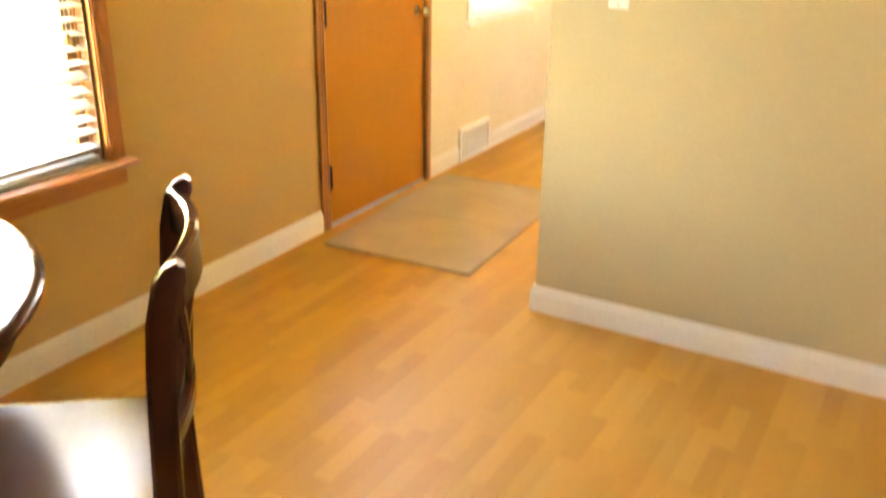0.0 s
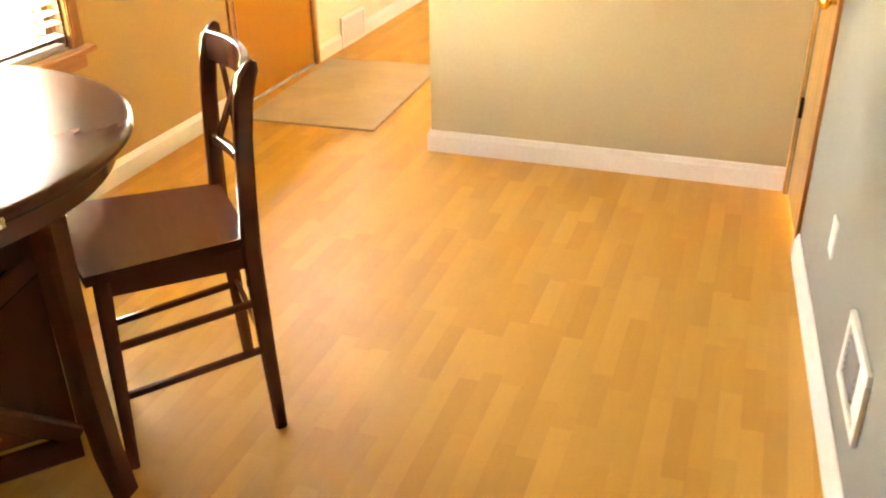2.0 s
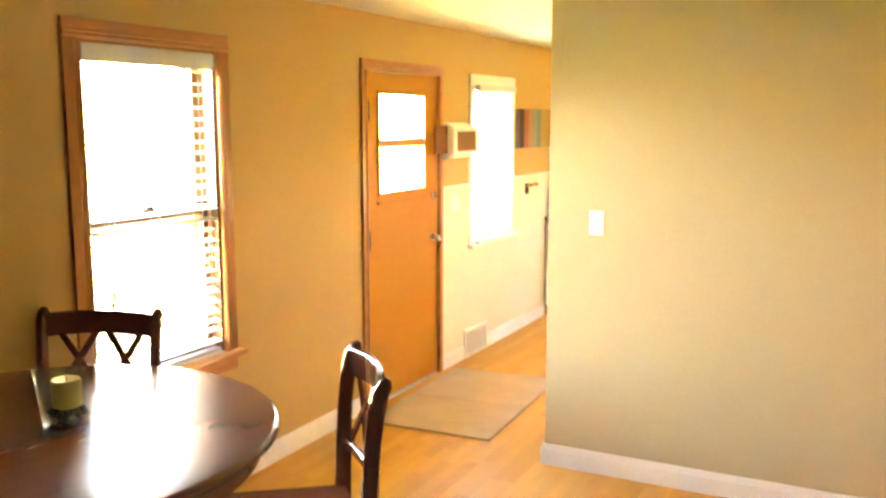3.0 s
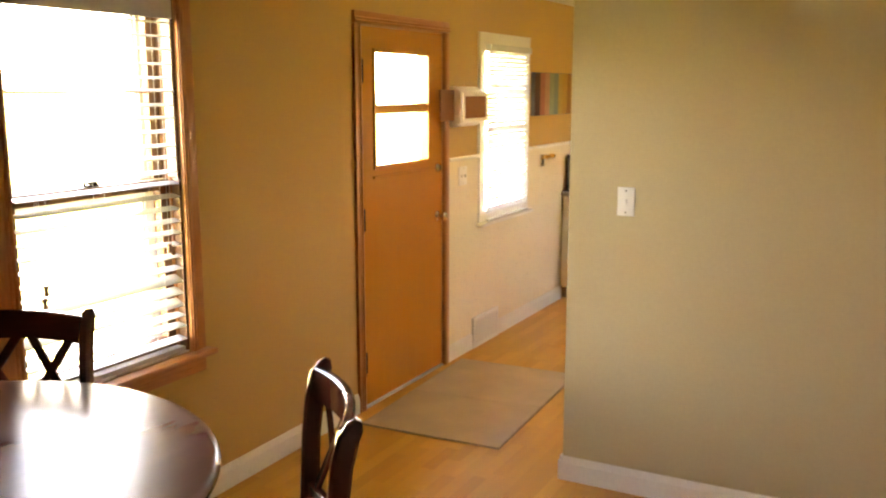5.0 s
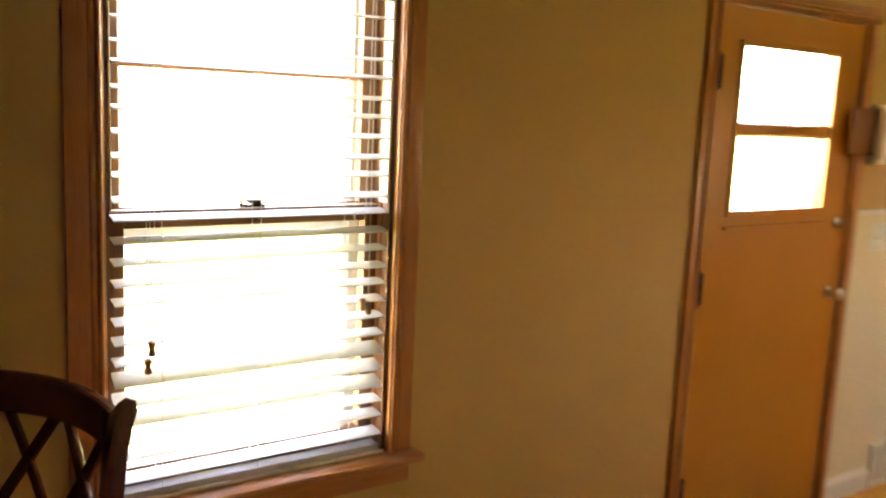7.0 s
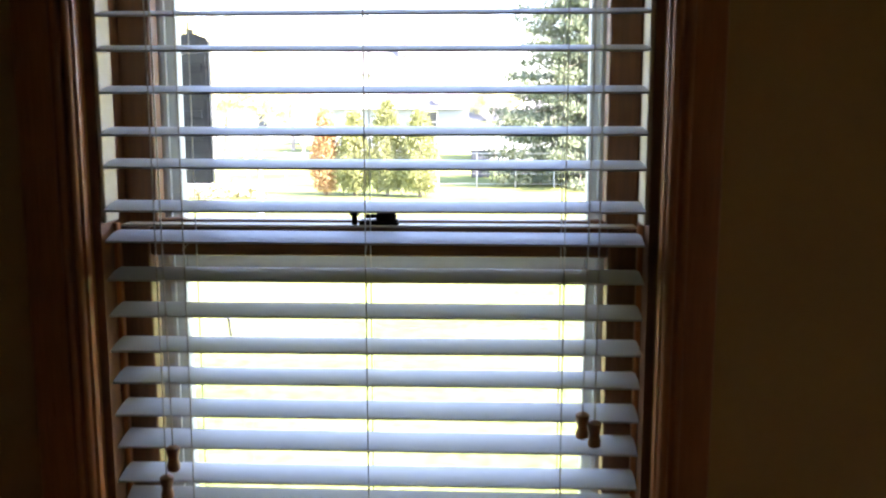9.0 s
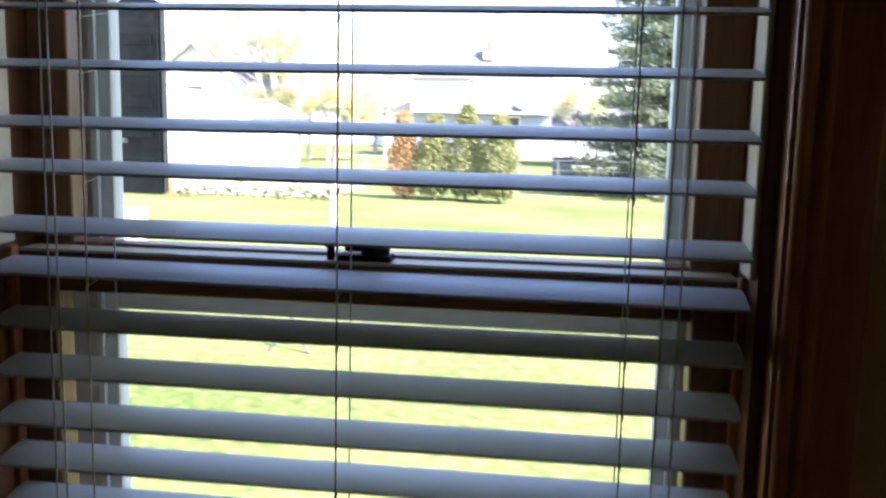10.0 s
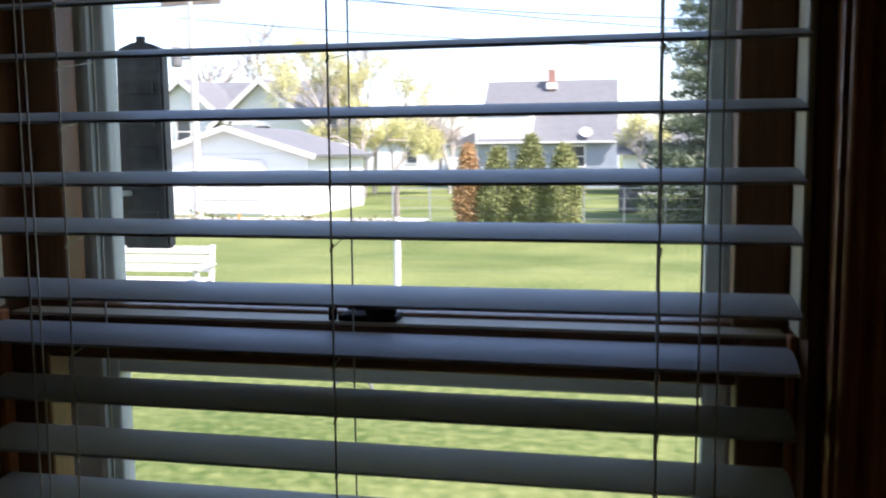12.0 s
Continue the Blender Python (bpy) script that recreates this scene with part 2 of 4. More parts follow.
# ---- trim ----
def baseboard(name, x0, x1, y0, y1, face, label="white painted baseboard"):
    """A board 11 cm high with a stepped, rounded top; face: the way it looks ("-y", "-x", "+y")."""
    bm = bmesh.new()
    t = 0.016
    prof = [(0, 0), (t, 0), (t, 0.080), (t * 0.72, 0.090), (t * 0.55, 0.101), (t * 0.3, 0.108), (0, 0.108)]
    rings = []
    for end in (0, 1):
        ring = []
        for d, z in prof:
            if face == "-y":
                ring.append(bm.verts.new((x1 if end else x0, y0 - d, z)))
            elif face == "+y":
                ring.append(bm.verts.new((x1 if end else x0, y0 + d, z)))
            else:
                ring.append(bm.verts.new((x0 - d if face == "-x" else x0 + d, y1 if end else y0, z)))
        rings.append(ring)
    n = len(prof)
    for k in range(n):
        bm.faces.new((rings[0][k], rings[0][(k + 1) % n], rings[1][(k + 1) % n], rings[1][k]))
    bm.faces.new(rings[0])
    bm.faces.new(rings[1][::-1])
    return structure(name, bm, TRIM, label, "baseboard")


baseboard("baseboard", BACK, -0.062, 0, 0, "-y")
baseboard("baseboard_kitchen", 0.964, 1.305, 0, 0, "-y")
baseboard("baseboard_kitchen_2", 1.705, 2.97, 0, 0, "-y")
baseboard("baseboard_partition", PART[0], PART[0], -2.927, PART[2], "-x")
structure("baseboard_partition_end", boxes((PART[0] - 0.016, PART[1] + 0.016, PART[2], PART[2] + 0.016, 0, 0.09), (PART[0] - 0.010, PART[1] + 0.010, PART[2], PART[2] + 0.010, 0.09, 0.108)), TRIM, "white painted baseboard", "baseboard")
south(baseboard("baseboard_south", -5.2, -0.665, 0, 0, "+y"))

# white tongue-and-groove panelling in the kitchen, each board proud of a groove
panelling = structure("trim_panelling", boxes((0.964, 1.40, -0.006, 0.0, 0.108, 1.27), (2.20, END, -0.006, 0.0, 0.108, 1.27), (1.40, 2.20, -0.006, 0, 0.108, 0.80)), TILE, "white panelling on the lower kitchen wall", "panelling")
structure("trim_panelling_cap", boxes((0.964, 1.40, -0.022, 0, 1.27, 1.292), (2.20, END, -0.022, 0, 1.27, 1.292), bevel=0.004), TRIM, "white cap rail over the panelling", "trim")


part("window_frame", boxes((2.9, 2.94, SIDE - 0.10, SIDE - 0.05, 1.05, 1.85), (3.28, 3.32, SIDE - 0.10, SIDE - 0.05, 1.05, 1.85), (2.94, 3.28, SIDE - 0.10, SIDE - 0.05, 1.05, 1.09),
     (2.94, 3.28, SIDE - 0.10, SIDE - 0.05, 1.81, 1.85), (2.94, 3.28, SIDE - 0.10, SIDE - 0.05, 1.43, 1.47)), TRIM, window_3)
p = part("pane", boxes((2.93, 3.29, SIDE - 0.078, SIDE - 0.074, 1.08, 1.82)), PANE, window_3)
p.visible_shadow = False

# ---- dining room window ----
X0, X1, Z0, Z1 = WIN
window = tagged(new("window_1"), "double-hung window in stained oak with storm sash", "window", kind="structure")


def casing_bar(name, x0, x1, z0, z1, upright, inner, mat, parent):
    """Casing: a flat board with a raised bead along its inner edge and a rounded outer edge."""
    bm = bmesh.new()
    box(bm, x0, x1, -0.018, 0.0, z0, z1, bevel=0.004)
    if upright:
        a = x1 - 0.012 if inner > 0 else x0 + 0.012
        for k, dy in ((0, 0.026), (1, 0.023)):
            c = a - k * 0.016 * inner
            rod(bm, (c, -dy + 0.008, z0 + 0.001), (c, -dy + 0.008, z1 - 0.001), 0.007, seg=10)
    else:
        for k, dy in ((0, 0.026), (1, 0.023)):
            c = z0 + 0.012 + k * 0.016
            rod(bm, (x0 + 0.001, -dy + 0.008, c), (x1 - 0.001, -dy + 0.008, c), 0.007, seg=10)
    return part(name, bm, mat, parent, smooth=True)


CW = 0.075
casing_bar("casing", X0 - CW - 0.01, X0, Z0, Z1, True, 1, OAK, window)
casing_bar("casing", X1, X1 + CW, Z0, Z1, True, -1, OAK, window)
casing_bar("head_casing", X0 - CW - 0.01, X1 + CW, Z1, Z1 + CW, False, 1, OAK_X, window)
part("window_sill", boxes((X0 - CW - 0.025, X1 + CW + 0.025, -0.062, 0.0, Z0 - 0.026, Z0), bevel=0.008), OAK_X, window, "stained oak stool with rounded ends", True)
part("sill_board", boxes((X0 + 0.002, X1 - 0.002, 0.001, OUT, Z0 - 0.02, Z0 + 0.008), bevel=0.003), TRIM, window, "weathered white inner sill")
part("apron", boxes((X0 - CW, X1 + CW, -0.016, 0.0, Z0 - 0.095, Z0 - 0.027), bevel=0.004), OAK_X, window)
# jambs of the opening and the pale liners over the lower sash
for x, d in ((X0, 1), (X1, -1)):
    part("jamb", boxes((x, x + d * 0.012, 0.002, OUT, Z0 + 0.008, Z1)), AGED, window)
    part("jamb_liner", boxes((x + d * 0.0125, x + d * 0.019, 0.004, 0.048, 1.372, Z1 - 0.02), bevel=0.002), VINYL, window, "pale jamb liner")
    part("stop_bead", boxes((x + d * 0.0125, x + d * 0.020, 0.038, 0.0515, Z0 + 0.012, 1.368), bevel=0.002), OAK, window)
part("head_jamb", boxes((X0 + 0.012, X1 - 0.012, 0.002, OUT, Z1 - 0.012, Z1)), OAK_X, window)


def sash(name, y, z0, z1, stile, bottom, top, mat, mat_x, label, pane=True):
    ob = part(name, boxes((X0 + 0.0125, X0 + 0.0125 + stile, y, y + 0.034, z0, z1), (X1 - 0.0125 - stile, X1 - 0.0125, y, y + 0.034, z0, z1), bevel=0.003), mat, window, label)
    part("rail", boxes((X0 + 0.0125 + stile, X1 - 0.0125 - stile, y + 0.001, y + 0.033, z0, z0 + bottom), bevel=0.003), mat_x, ob)
    part("rail", boxes((X0 + 0.0125 + stile, X1 - 0.0125 - stile, y + 0.001, y + 0.033, z1 - top, z1), bevel=0.003), mat_x, ob)
    p = part("pane", boxes((X0 + 0.01 + stile, X1 - 0.01 - stile, y + 0.016, y + 0.019, z0 + bottom - 0.004, z1 - top + 0.004)), PANE, ob)
    p.visible_shadow = False
    return ob


lower = sash("lower_sash", 0.052, Z0 + 0.010, 1.362, 0.046, 0.06, 0.041, AGED, AGED_X, "lower sash of stained oak")
upper = sash("upper_sash", 0.088, 1.336, Z1 - 0.013, 0.046, 0.032, 0.05, AGED, AGED_X, "upper sash of stained oak")
part("muntin", boxes((X0 + 0.058, X1 - 0.058, 0.094, 0.108, 1.694, 1.711), bevel=0.002), OAK_X, upper)
# pale top of the meeting rail and its latch
part("rail_top", boxes((X0 + 0.02, X1 - 0.02, 0.053, 0.085, 1.3622, 1.365)), VINYL, lower, "pale top of the meeting rail")
latch = part("sash_lock", boxes((-1.677, -1.622, 0.054, 0.080, 1.365, 1.371), bevel=0.002), BRONZE, lower, "dark metal sash lock")
bm = bmesh.new()
lathe(bm, [(0.014, 0), (0.015, 0.006), (0.012, 0.012), (0.004, 0.014)], 20, (-1.640, 0.067, 1.371))
box(bm, -1.670, -1.634, 0.060, 0.068, 1.374, 1.380, bevel=0.002)
part("cam", bm, BRONZE, latch, smooth=True)
bm = bmesh.new()
rod(bm, (-1.684, 0.062, 1.365), (-1.684, 0.062, 1.378), 0.004)
lathe(bm, [(0.003, 0), (0.007, 0.003), (0.007, 0.009), (0.002, 0.012)], 14, (-1.684, 0.062, 1.376))
part("lever_knob", bm, BRONZE, latch, smooth=True)
# outer storm window
storm = part("storm_frame", boxes((X0 + 0.001, X0 + 0.078, 0.142, 0.166, Z0 + 0.008, Z1), (X1 - 0.078, X1 - 0.001, 0.142, 0.166, Z0 + 0.008, Z1),
             (X0 + 0.078, X1 - 0.078, 0.142, 0.166, Z0 + 0.008, Z0 + 0.04), (X0 + 0.078, X1 - 0.078, 0.142, 0.166, Z1 - 0.03, Z1),
             (X0 + 0.078, X1 - 0.078, 0.143, 0.165, 1.284, 1.328), bevel=0.003), STORM, window, "pale aluminium storm window frame")
for a, b in ((Z0 + 0.04, 1.284), (1.328, Z1 - 0.03)):
    p = part("storm_pane", boxes((X0 + 0.076, X1 - 0.076, 0.153, 0.155, a, b)), PANE, storm)
    p.visible_shadow = False
for x in (X0 + 0.060, X1 - 0.060):
    part("storm_track", boxes((x - 0.004, x + 0.004, 0.134, 0.141, Z0 + 0.03, Z1 - 0.03), bevel=0.001), STORM, storm)

# ---- blind ----
BX0, BX1 = -2.012, -1.292
blind = thing("window_blind", "white two-inch slatted blind hanging open in the window", "blind")
part("headrail", boxes((BX0, BX1, 0.006, 0.052, Z1 - 0.056, Z1 - 0.014), bevel=0.003), SLAT, blind)
part("valance", boxes((BX0 - 0.006, BX1 + 0.006, -0.006, 0.003, Z1 - 0.086, Z1 - 0.014), bevel=0.003), SLAT, blind, "cream valance")


def slat_mesh():
    bm = bmesh.new()
    n, w, t = 6, 0.050, 0.0028
    ends = []
    for x in (BX0, BX1):
        top = [bm.verts.new((x, -w / 2 + w * k / n, 0.0022 * (1 - (2 * k / n - 1) ** 2) + t / 2)) for k in range(n + 1)]
        low = [bm.verts.new((x, -w / 2 + w * k / n, 0.0022 * (1 - (2 * k / n - 1) ** 2) - t / 2)) for k in range(n + 1)]
        ends.append(top + low[::-1])
    m = len(ends[0])
    for k in range(m):
        bm.faces.new((ends[0][k], ends[0][(k + 1) % m], ends[1][(k + 1) % m], ends[1][k]))
    bm.faces.new(ends[0][::-1])
    bm.faces.new(ends[1])
    return mesh_of("slat", bm, SLAT, True)


SLAT_MESH = slat_mesh()
RISE, FALL = 0.0510, 0.0475             # spacing over and under the meeting rail
rng = random.Random(4)
heights = [1.396 + k * RISE for k in range(11, -1, -1)]
z = 1.396 - FALL
while z > Z0 + 0.04:
    heights.append(z)
    z -= FALL
for z in heights:
    ob = new("slat", SLAT_MESH)
    ob.parent = blind
    tilt = 10.5 + rng.uniform(-0.8, 0.8)
    if 0.86 < z < 1.0:
        tilt += 20 + rng.uniform(-4, 4)
    ob.matrix_world = pose(0, 0.020, z, tilt, 0, rng.uniform(-0.15, 0.15))
    ob.rotation_euler.y = radians(rng.uniform(-0.15, 0.15))
part("bottom_rail", boxes((BX0, BX1, 0.004, 0.050, Z0 + 0.009, Z0 + 0.027), bevel=0.003), SLAT, blind)
for x in (-1.905, -1.660, -1.397):
    for y in (-0.007, 0.0475):
        bm = bmesh.new()
        rod(bm, (x, y, Z0 + 0.02), (x, y, Z1 - 0.05), 0.0009, seg=6)
        if y < 0:
            for z in heights:            # rungs under the slats, knotted at the front
                rod(bm, (x, -0.007, z - 0.009), (x, 0.047, z + 0.001), 0.0005, seg=5)
                rod(bm, (x, -0.009, z - 0.012), (x + 0.001, -0.007, z - 0.005), 0.0013, seg=6)
        part("ladder_cord", bm, CORD, blind)
for (x, z, y), top in zip(((-1.930, 1.062, -0.012), (-1.940, 1.020, -0.014), (-1.369, 1.118, -0.012), (-1.353, 1.108, -0.016)), (0, 0, 1, 1)):
    bm = bmesh.new()
    rod(bm, (x, y, z), (-1.356 + (x + 1.361) * 0.5 if top else -1.942 + (x + 1.935) * 0.5, -0.006, Z1 - 0.08), 0.0010, seg=6)
    cord = part("lift_cord", bm, CORD, blind)
    bm = bmesh.new()
    lathe(bm, [(0.004, 0.0), (0.0095, -0.004), (0.0085, -0.012), (0.0065, -0.020), (0.009, -0.030), (0.008, -0.036), (0.004, -0.038)][::-1], 16, (x, y, z + 0.004))
    part("tassel", bm, TASSEL, cord, "turned wooden tassel", True)

# ---- outdoor thermometer ----
THERMO = material("dark_thermometer_case", (0.095, 0.095, 0.105), 0.55, var=0.3, fine=90, bump=0.2)
thermo = thing("thermometer", "dark weathered outdoor thermometer beside the window glass", "thermometer", (-1.959, 0.215, 1.44))
bm = bmesh.new()
outline = [(-0.029, -0.03), (0.029, -0.03), (0.028, 0.193), (0.006, 0.2015), (-0.006, 0.2015), (-0.028, 0.193)]
f = bm.faces.new([bm.verts.new((x, 0, z)) for x, z in outline])
ext = bmesh.ops.extrude_face_region(bm, geom=[f])
bmesh.ops.translate(bm, vec=(0, 0.018, 0), verts=[v for v in ext["geom"] if isinstance(v, bmesh.types.BMVert)])
bmesh.ops.bevel(bm, geom=list(bm.edges), offset=0.003, segments=2, affect="EDGES")
part("case", bm, THERMO, thermo, smooth=True)
for k in range(5):
    part("rib", boxes((-0.018, 0.018, -0.003, 0.001, 0.0 + k * 0.036, 0.012 + k * 0.036), bevel=0.001), THERMO, thermo)
bm = bmesh.new()
rod(bm, (0, 0.008, 0.199), (0, 0.008, 0.2075), 0.005)
part("knob", bm, THERMO, thermo)
part("bracket", boxes((-0.030, -0.024, 0.002, 0.016, 0.02, 0.05), (-0.032, -0.014, -0.049, 0.012, 0.03, 0.036), bevel=0.001), STORM, thermo)


# ---- back door ----
door = tagged(new("door_1"), "honey-stained wooden back door with two square lights, closed", "door", kind="structure")
DZ1 = DOOR[3]
GX0, GX1, GZ0, GZ1 = 0.140, 0.725, 1.300, 1.905
FY = 0.001
part("leaf", boxes((0.004, GX0, FY, FY + 0.044, 0.015, DZ1 - 0.008), (GX1, 0.896, FY, FY + 0.044, 0.015, DZ1 - 0.008),
                   (GX0, GX1, FY, FY + 0.044, 0.015, GZ0), (GX0, GX1, FY, FY + 0.044, GZ1, DZ1 - 0.008)), DOORWOOD, door)
lights = part("light_frame", boxes((GX0 - 0.012, GX0 + 0.010, FY - 0.010, FY - 0.0005, GZ0 - 0.012, GZ1 + 0.012), (GX1 - 0.010, GX1 + 0.012, FY - 0.010, FY - 0.0005, GZ0 - 0.012, GZ1 + 0.012),
              (GX0 + 0.010, GX1 - 0.010, FY - 0.010, FY - 0.0005, GZ0 - 0.012, GZ0 + 0.010), (GX0 + 0.010, GX1 - 0.010, FY - 0.010, FY - 0.0005, GZ1 - 0.010, GZ1 + 0.012), bevel=0.003), DOORWOOD, door)
part("muntin", boxes((GX0, GX1, FY, FY + 0.03, 1.584, 1.624), bevel=0.003), DOORWOOD, lights)
part("ledge", boxes((GX0 - 0.02, GX1 + 0.02, FY - 0.014, FY - 0.0005, GZ0 - 0.060, GZ0 - 0.046), bevel=0.003), DOORWOOD, door)
for a, b in ((GZ0, 1.584), (1.624, GZ1)):
    # dark strips paint in the shade of the reveal beside each pane
    part("gasket", boxes((GX0, GX0 + 0.006, FY + 0.012, FY + 0.0195, a, b), (GX0 + 0.006, GX1, FY + 0.012, FY + 0.0195, b - 0.006, b), (GX0 + 0.006, GX1, FY + 0.012, FY + 0.0195, a, a + 0.005)), THERMO, lights, "dark strip standing in for the shaded reveal")
    p = part("pane", boxes((GX0, GX1, FY + 0.020, FY + 0.024, a, b)), PANE, lights)
    p.visible_shadow = False
for z in (0.25, 1.03, 1.80):
    h = part("hinge", boxes((0.005, 0.040, FY - 0.004, FY + 0.004, z - 0.058, z + 0.058), bevel=0.001), BRONZE, door, "dark bronze hinge")
    bm = bmesh.new()
    rod(bm, (0.006, FY - 0.009, z - 0.066), (0.006, FY - 0.009, z + 0.066), 0.008)
    part("barrel", bm, BRONZE, h, smooth=True)


def knob(x, y, z, mat, parent, way=-1, size=1.0, name="door_knob"):
    bm = bmesh.new()
    lathe(bm, [(0.030, 0), (0.030, 0.004), (0.024, 0.008), (0.011, 0.012), (0.010, 0.030), (0.018, 0.036), (0.026, 0.046), (0.027, 0.056), (0.020, 0.066), (0.006, 0.070)], 28)
    bmesh.ops.transform(bm, matrix=Matrix.Translation((x, y, z)) @ Matrix.Rotation(radians(90 if way < 0 else -90), 4, "X") @ Matrix.Scale(size, 4), verts=bm.verts)
    return part(name, bm, mat, parent, smooth=True)


knob(0.835, FY, 0.955, CHROME, door)
bm = bmesh.new()
lathe(bm, [(0.026, 0), (0.026, 0.008), (0.020, 0.014), (0.018, 0.022), (0.005, 0.024)], 24)
box(bm, -0.004, 0.004, -0.016, 0.016, 0.02, 0.034, bevel=0.002)
bmesh.ops.transform(bm, matrix=Matrix.Translation((0.835, FY, 1.245)) @ Matrix.Rotation(radians(90), 4, "X"), verts=bm.verts)
part("deadbolt", bm, CHROME, door, smooth=True)
for name, x0, x1, up, inner in (("casing", -0.060, -0.002, True, 1), ("casing", 0.902, 0.962, True, -1)):
    casing_bar(name, x0, x1, 0.0, DZ1 + 0.0, up, inner, OAK, door)
casing_bar("head_casing", -0.060, 0.962, DZ1, DZ1 + 0.062, False, 1, OAK_X, door)
part("door_stop", boxes((0.0, 0.003, 0.0, OUT, 0, DZ1), (0.897, 0.9, 0.0, OUT, 0, DZ1), (0.003, 0.897, 0.0, OUT, DZ1 - 0.006, DZ1)), OAK, door)
THRESH = material("grey_threshold", (0.36, 0.35, 0.36), 0.4, metal=0.6)
part("threshold", boxes((0.003, 0.897, -0.012, OUT, 0.0, 0.012), bevel=0.003), THRESH, door, "grey metal threshold")

# ---- closet door in the wall across ----
closet = tagged(new("door_2"), "light maple closet door, closed, with brass knob", "door", kind="structure")
south(closet)
part("leaf", boxes((-0.597, -0.053, -0.045, -0.006, 0.008, 1.995), bevel=0.002), MAPLE, closet)
part("casing", boxes((-0.050, -0.004, -0.0005, 0.014, 0, 2.0), bevel=0.003), MAPLE, closet)
part("casing", boxes((-0.655, -0.600, -0.0005, 0.014, 0, 2.0), bevel=0.003), OAK, closet)
part("head_casing", boxes((-0.655, -0.004, -0.0005, 0.014, 2.0, 2.055), bevel=0.003), OAK_X, closet)
for z in (0.40, 1.7):
    bm = bmesh.new()
    rod(bm, (-0.052, 0.002, z - 0.045), (-0.052, 0.002, z + 0.045), 0.007)
    box(bm, -0.075, -0.052, -0.006, -0.003, z - 0.04, z + 0.04)
    part("hinge", bm, BRONZE, closet, "dark hinge", True)
knob(-0.545, -0.006, 0.94, BRASS, closet, way=1)

# ---- things on the walls ----
def plate(name, label, w, h, category):
    t = thing(name, label, category)
    part("cover", boxes((-w / 2, w / 2, -0.006, 0.0, -h / 2, h / 2), bevel=0.003), PLASTIC, t, smooth=True)
    for z in (-0.045, 0.045):
        bm = bmesh.new()
        rod(bm, (0, -0.008, z), (0, -0.005, z), 0.003, seg=8)
        part("screw", bm, CHROME, t)
    return t


switch = plate("light_switch", "white toggle light switch on the partition", 0.072, 0.118, "light switch")
part("toggle", boxes((-0.005, 0.005, -0.016, -0.005, -0.010, 0.010), bevel=0.002), PLASTIC, switch)
switch.matrix_world = pose(PART[0], -1.501, 1.256, 0, 0, -90)
outlet = plate("wall_outlet", "white power outlet low on the wall", 0.072, 0.118, "outlet")
for z in (-0.02, 0.02):
    part("socket", boxes((-0.016, 0.016, -0.009, -0.005, z - 0.014, z + 0.014), bevel=0.003), PLASTIC, outlet)
outlet.matrix_world = SOUTH @ pose(-1.33, 0, 0.42, 0, 0, 180)
GREY = material("grey_vent_mesh", (0.30, 0.29, 0.30), 0.5, var=0.1)
vent = thing("wall_vent", "white framed return-air vent low on the wall", "vent")
part("frame", boxes((-0.15, 0.15, -0.014, 0, 0.075, 0.10), (-0.15, 0.15, -0.014, 0, -0.10, -0.075), (-0.15, -0.122, -0.014, 0, -0.075, 0.075), (0.122, 0.15, -0.014, 0, -0.075, 0.075), bevel=0.003), PLASTIC, vent)
part("backing", boxes((-0.122, 0.122, -0.004, -0.001, -0.075, 0.075)), PLASTIC, vent)
damper = part("damper", boxes((-0.115, 0.03, -0.007, -0.004, -0.068, 0.060), bevel=0.002), GREY, vent, "grey damper plate")
for k in range(6):
    part("louvre", boxes((-0.112, 0.027, -0.011, -0.0072, -0.062 + k * 0.02, -0.052 + k * 0.02), bevel=0.001), GREY, damper)
part("lever", boxes((-0.01, 0.03, -0.016, -0.0045, -0.073, -0.0685), bevel=0.001), PLASTIC, vent)
vent.matrix_world = SOUTH @ pose(-1.96, 0, 0.355, 0, 0, 180)

# ---- entry mat ----
mat_thing = thing("door_mat", "beige woven mat lying folded at the back door", "mat", (0.440, -0.468, 0.0015), 2.5)
bm = bmesh.new()
bmesh.ops.create_grid(bm, x_segments=60, y_segments=36, size=1.0, matrix=Matrix.Diagonal((0.620, 0.375, 1, 1)))
for v in bm.verts:
    v.co.z = 0.009 + 0.002 * noise.noise(v.co * 9) + 0.004 * math.exp(-((v.co.x + 0.02 + 0.05 * v.co.y) / 0.012) ** 2)
    v.co.y += 0.004 * noise.noise(Vector((v.co.x * 5, 3, 0)))
ext = bmesh.ops.extrude_face_region(bm, geom=list(bm.faces))
for v in [g for g in ext["geom"] if isinstance(g, bmesh.types.BMVert)]:
    v.co.z = 0.0
part("weave", bm, MATFIBRE, mat_thing)
part("hem", boxes((-0.622, 0.622, -0.381, -0.370, 0, 0.0115), (-0.622, 0.622, 0.370, 0.381, 0, 0.0115), (-0.626, -0.614, -0.370, 0.370, 0, 0.0115), (0.614, 0.626, -0.370, 0.370, 0, 0.0115), bevel=0.003),
     material("mat_hem", (0.55, 0.41, 0.295), 0.95, bump=0.6, bump_scale=300), mat_thing, "stitched darker hem")


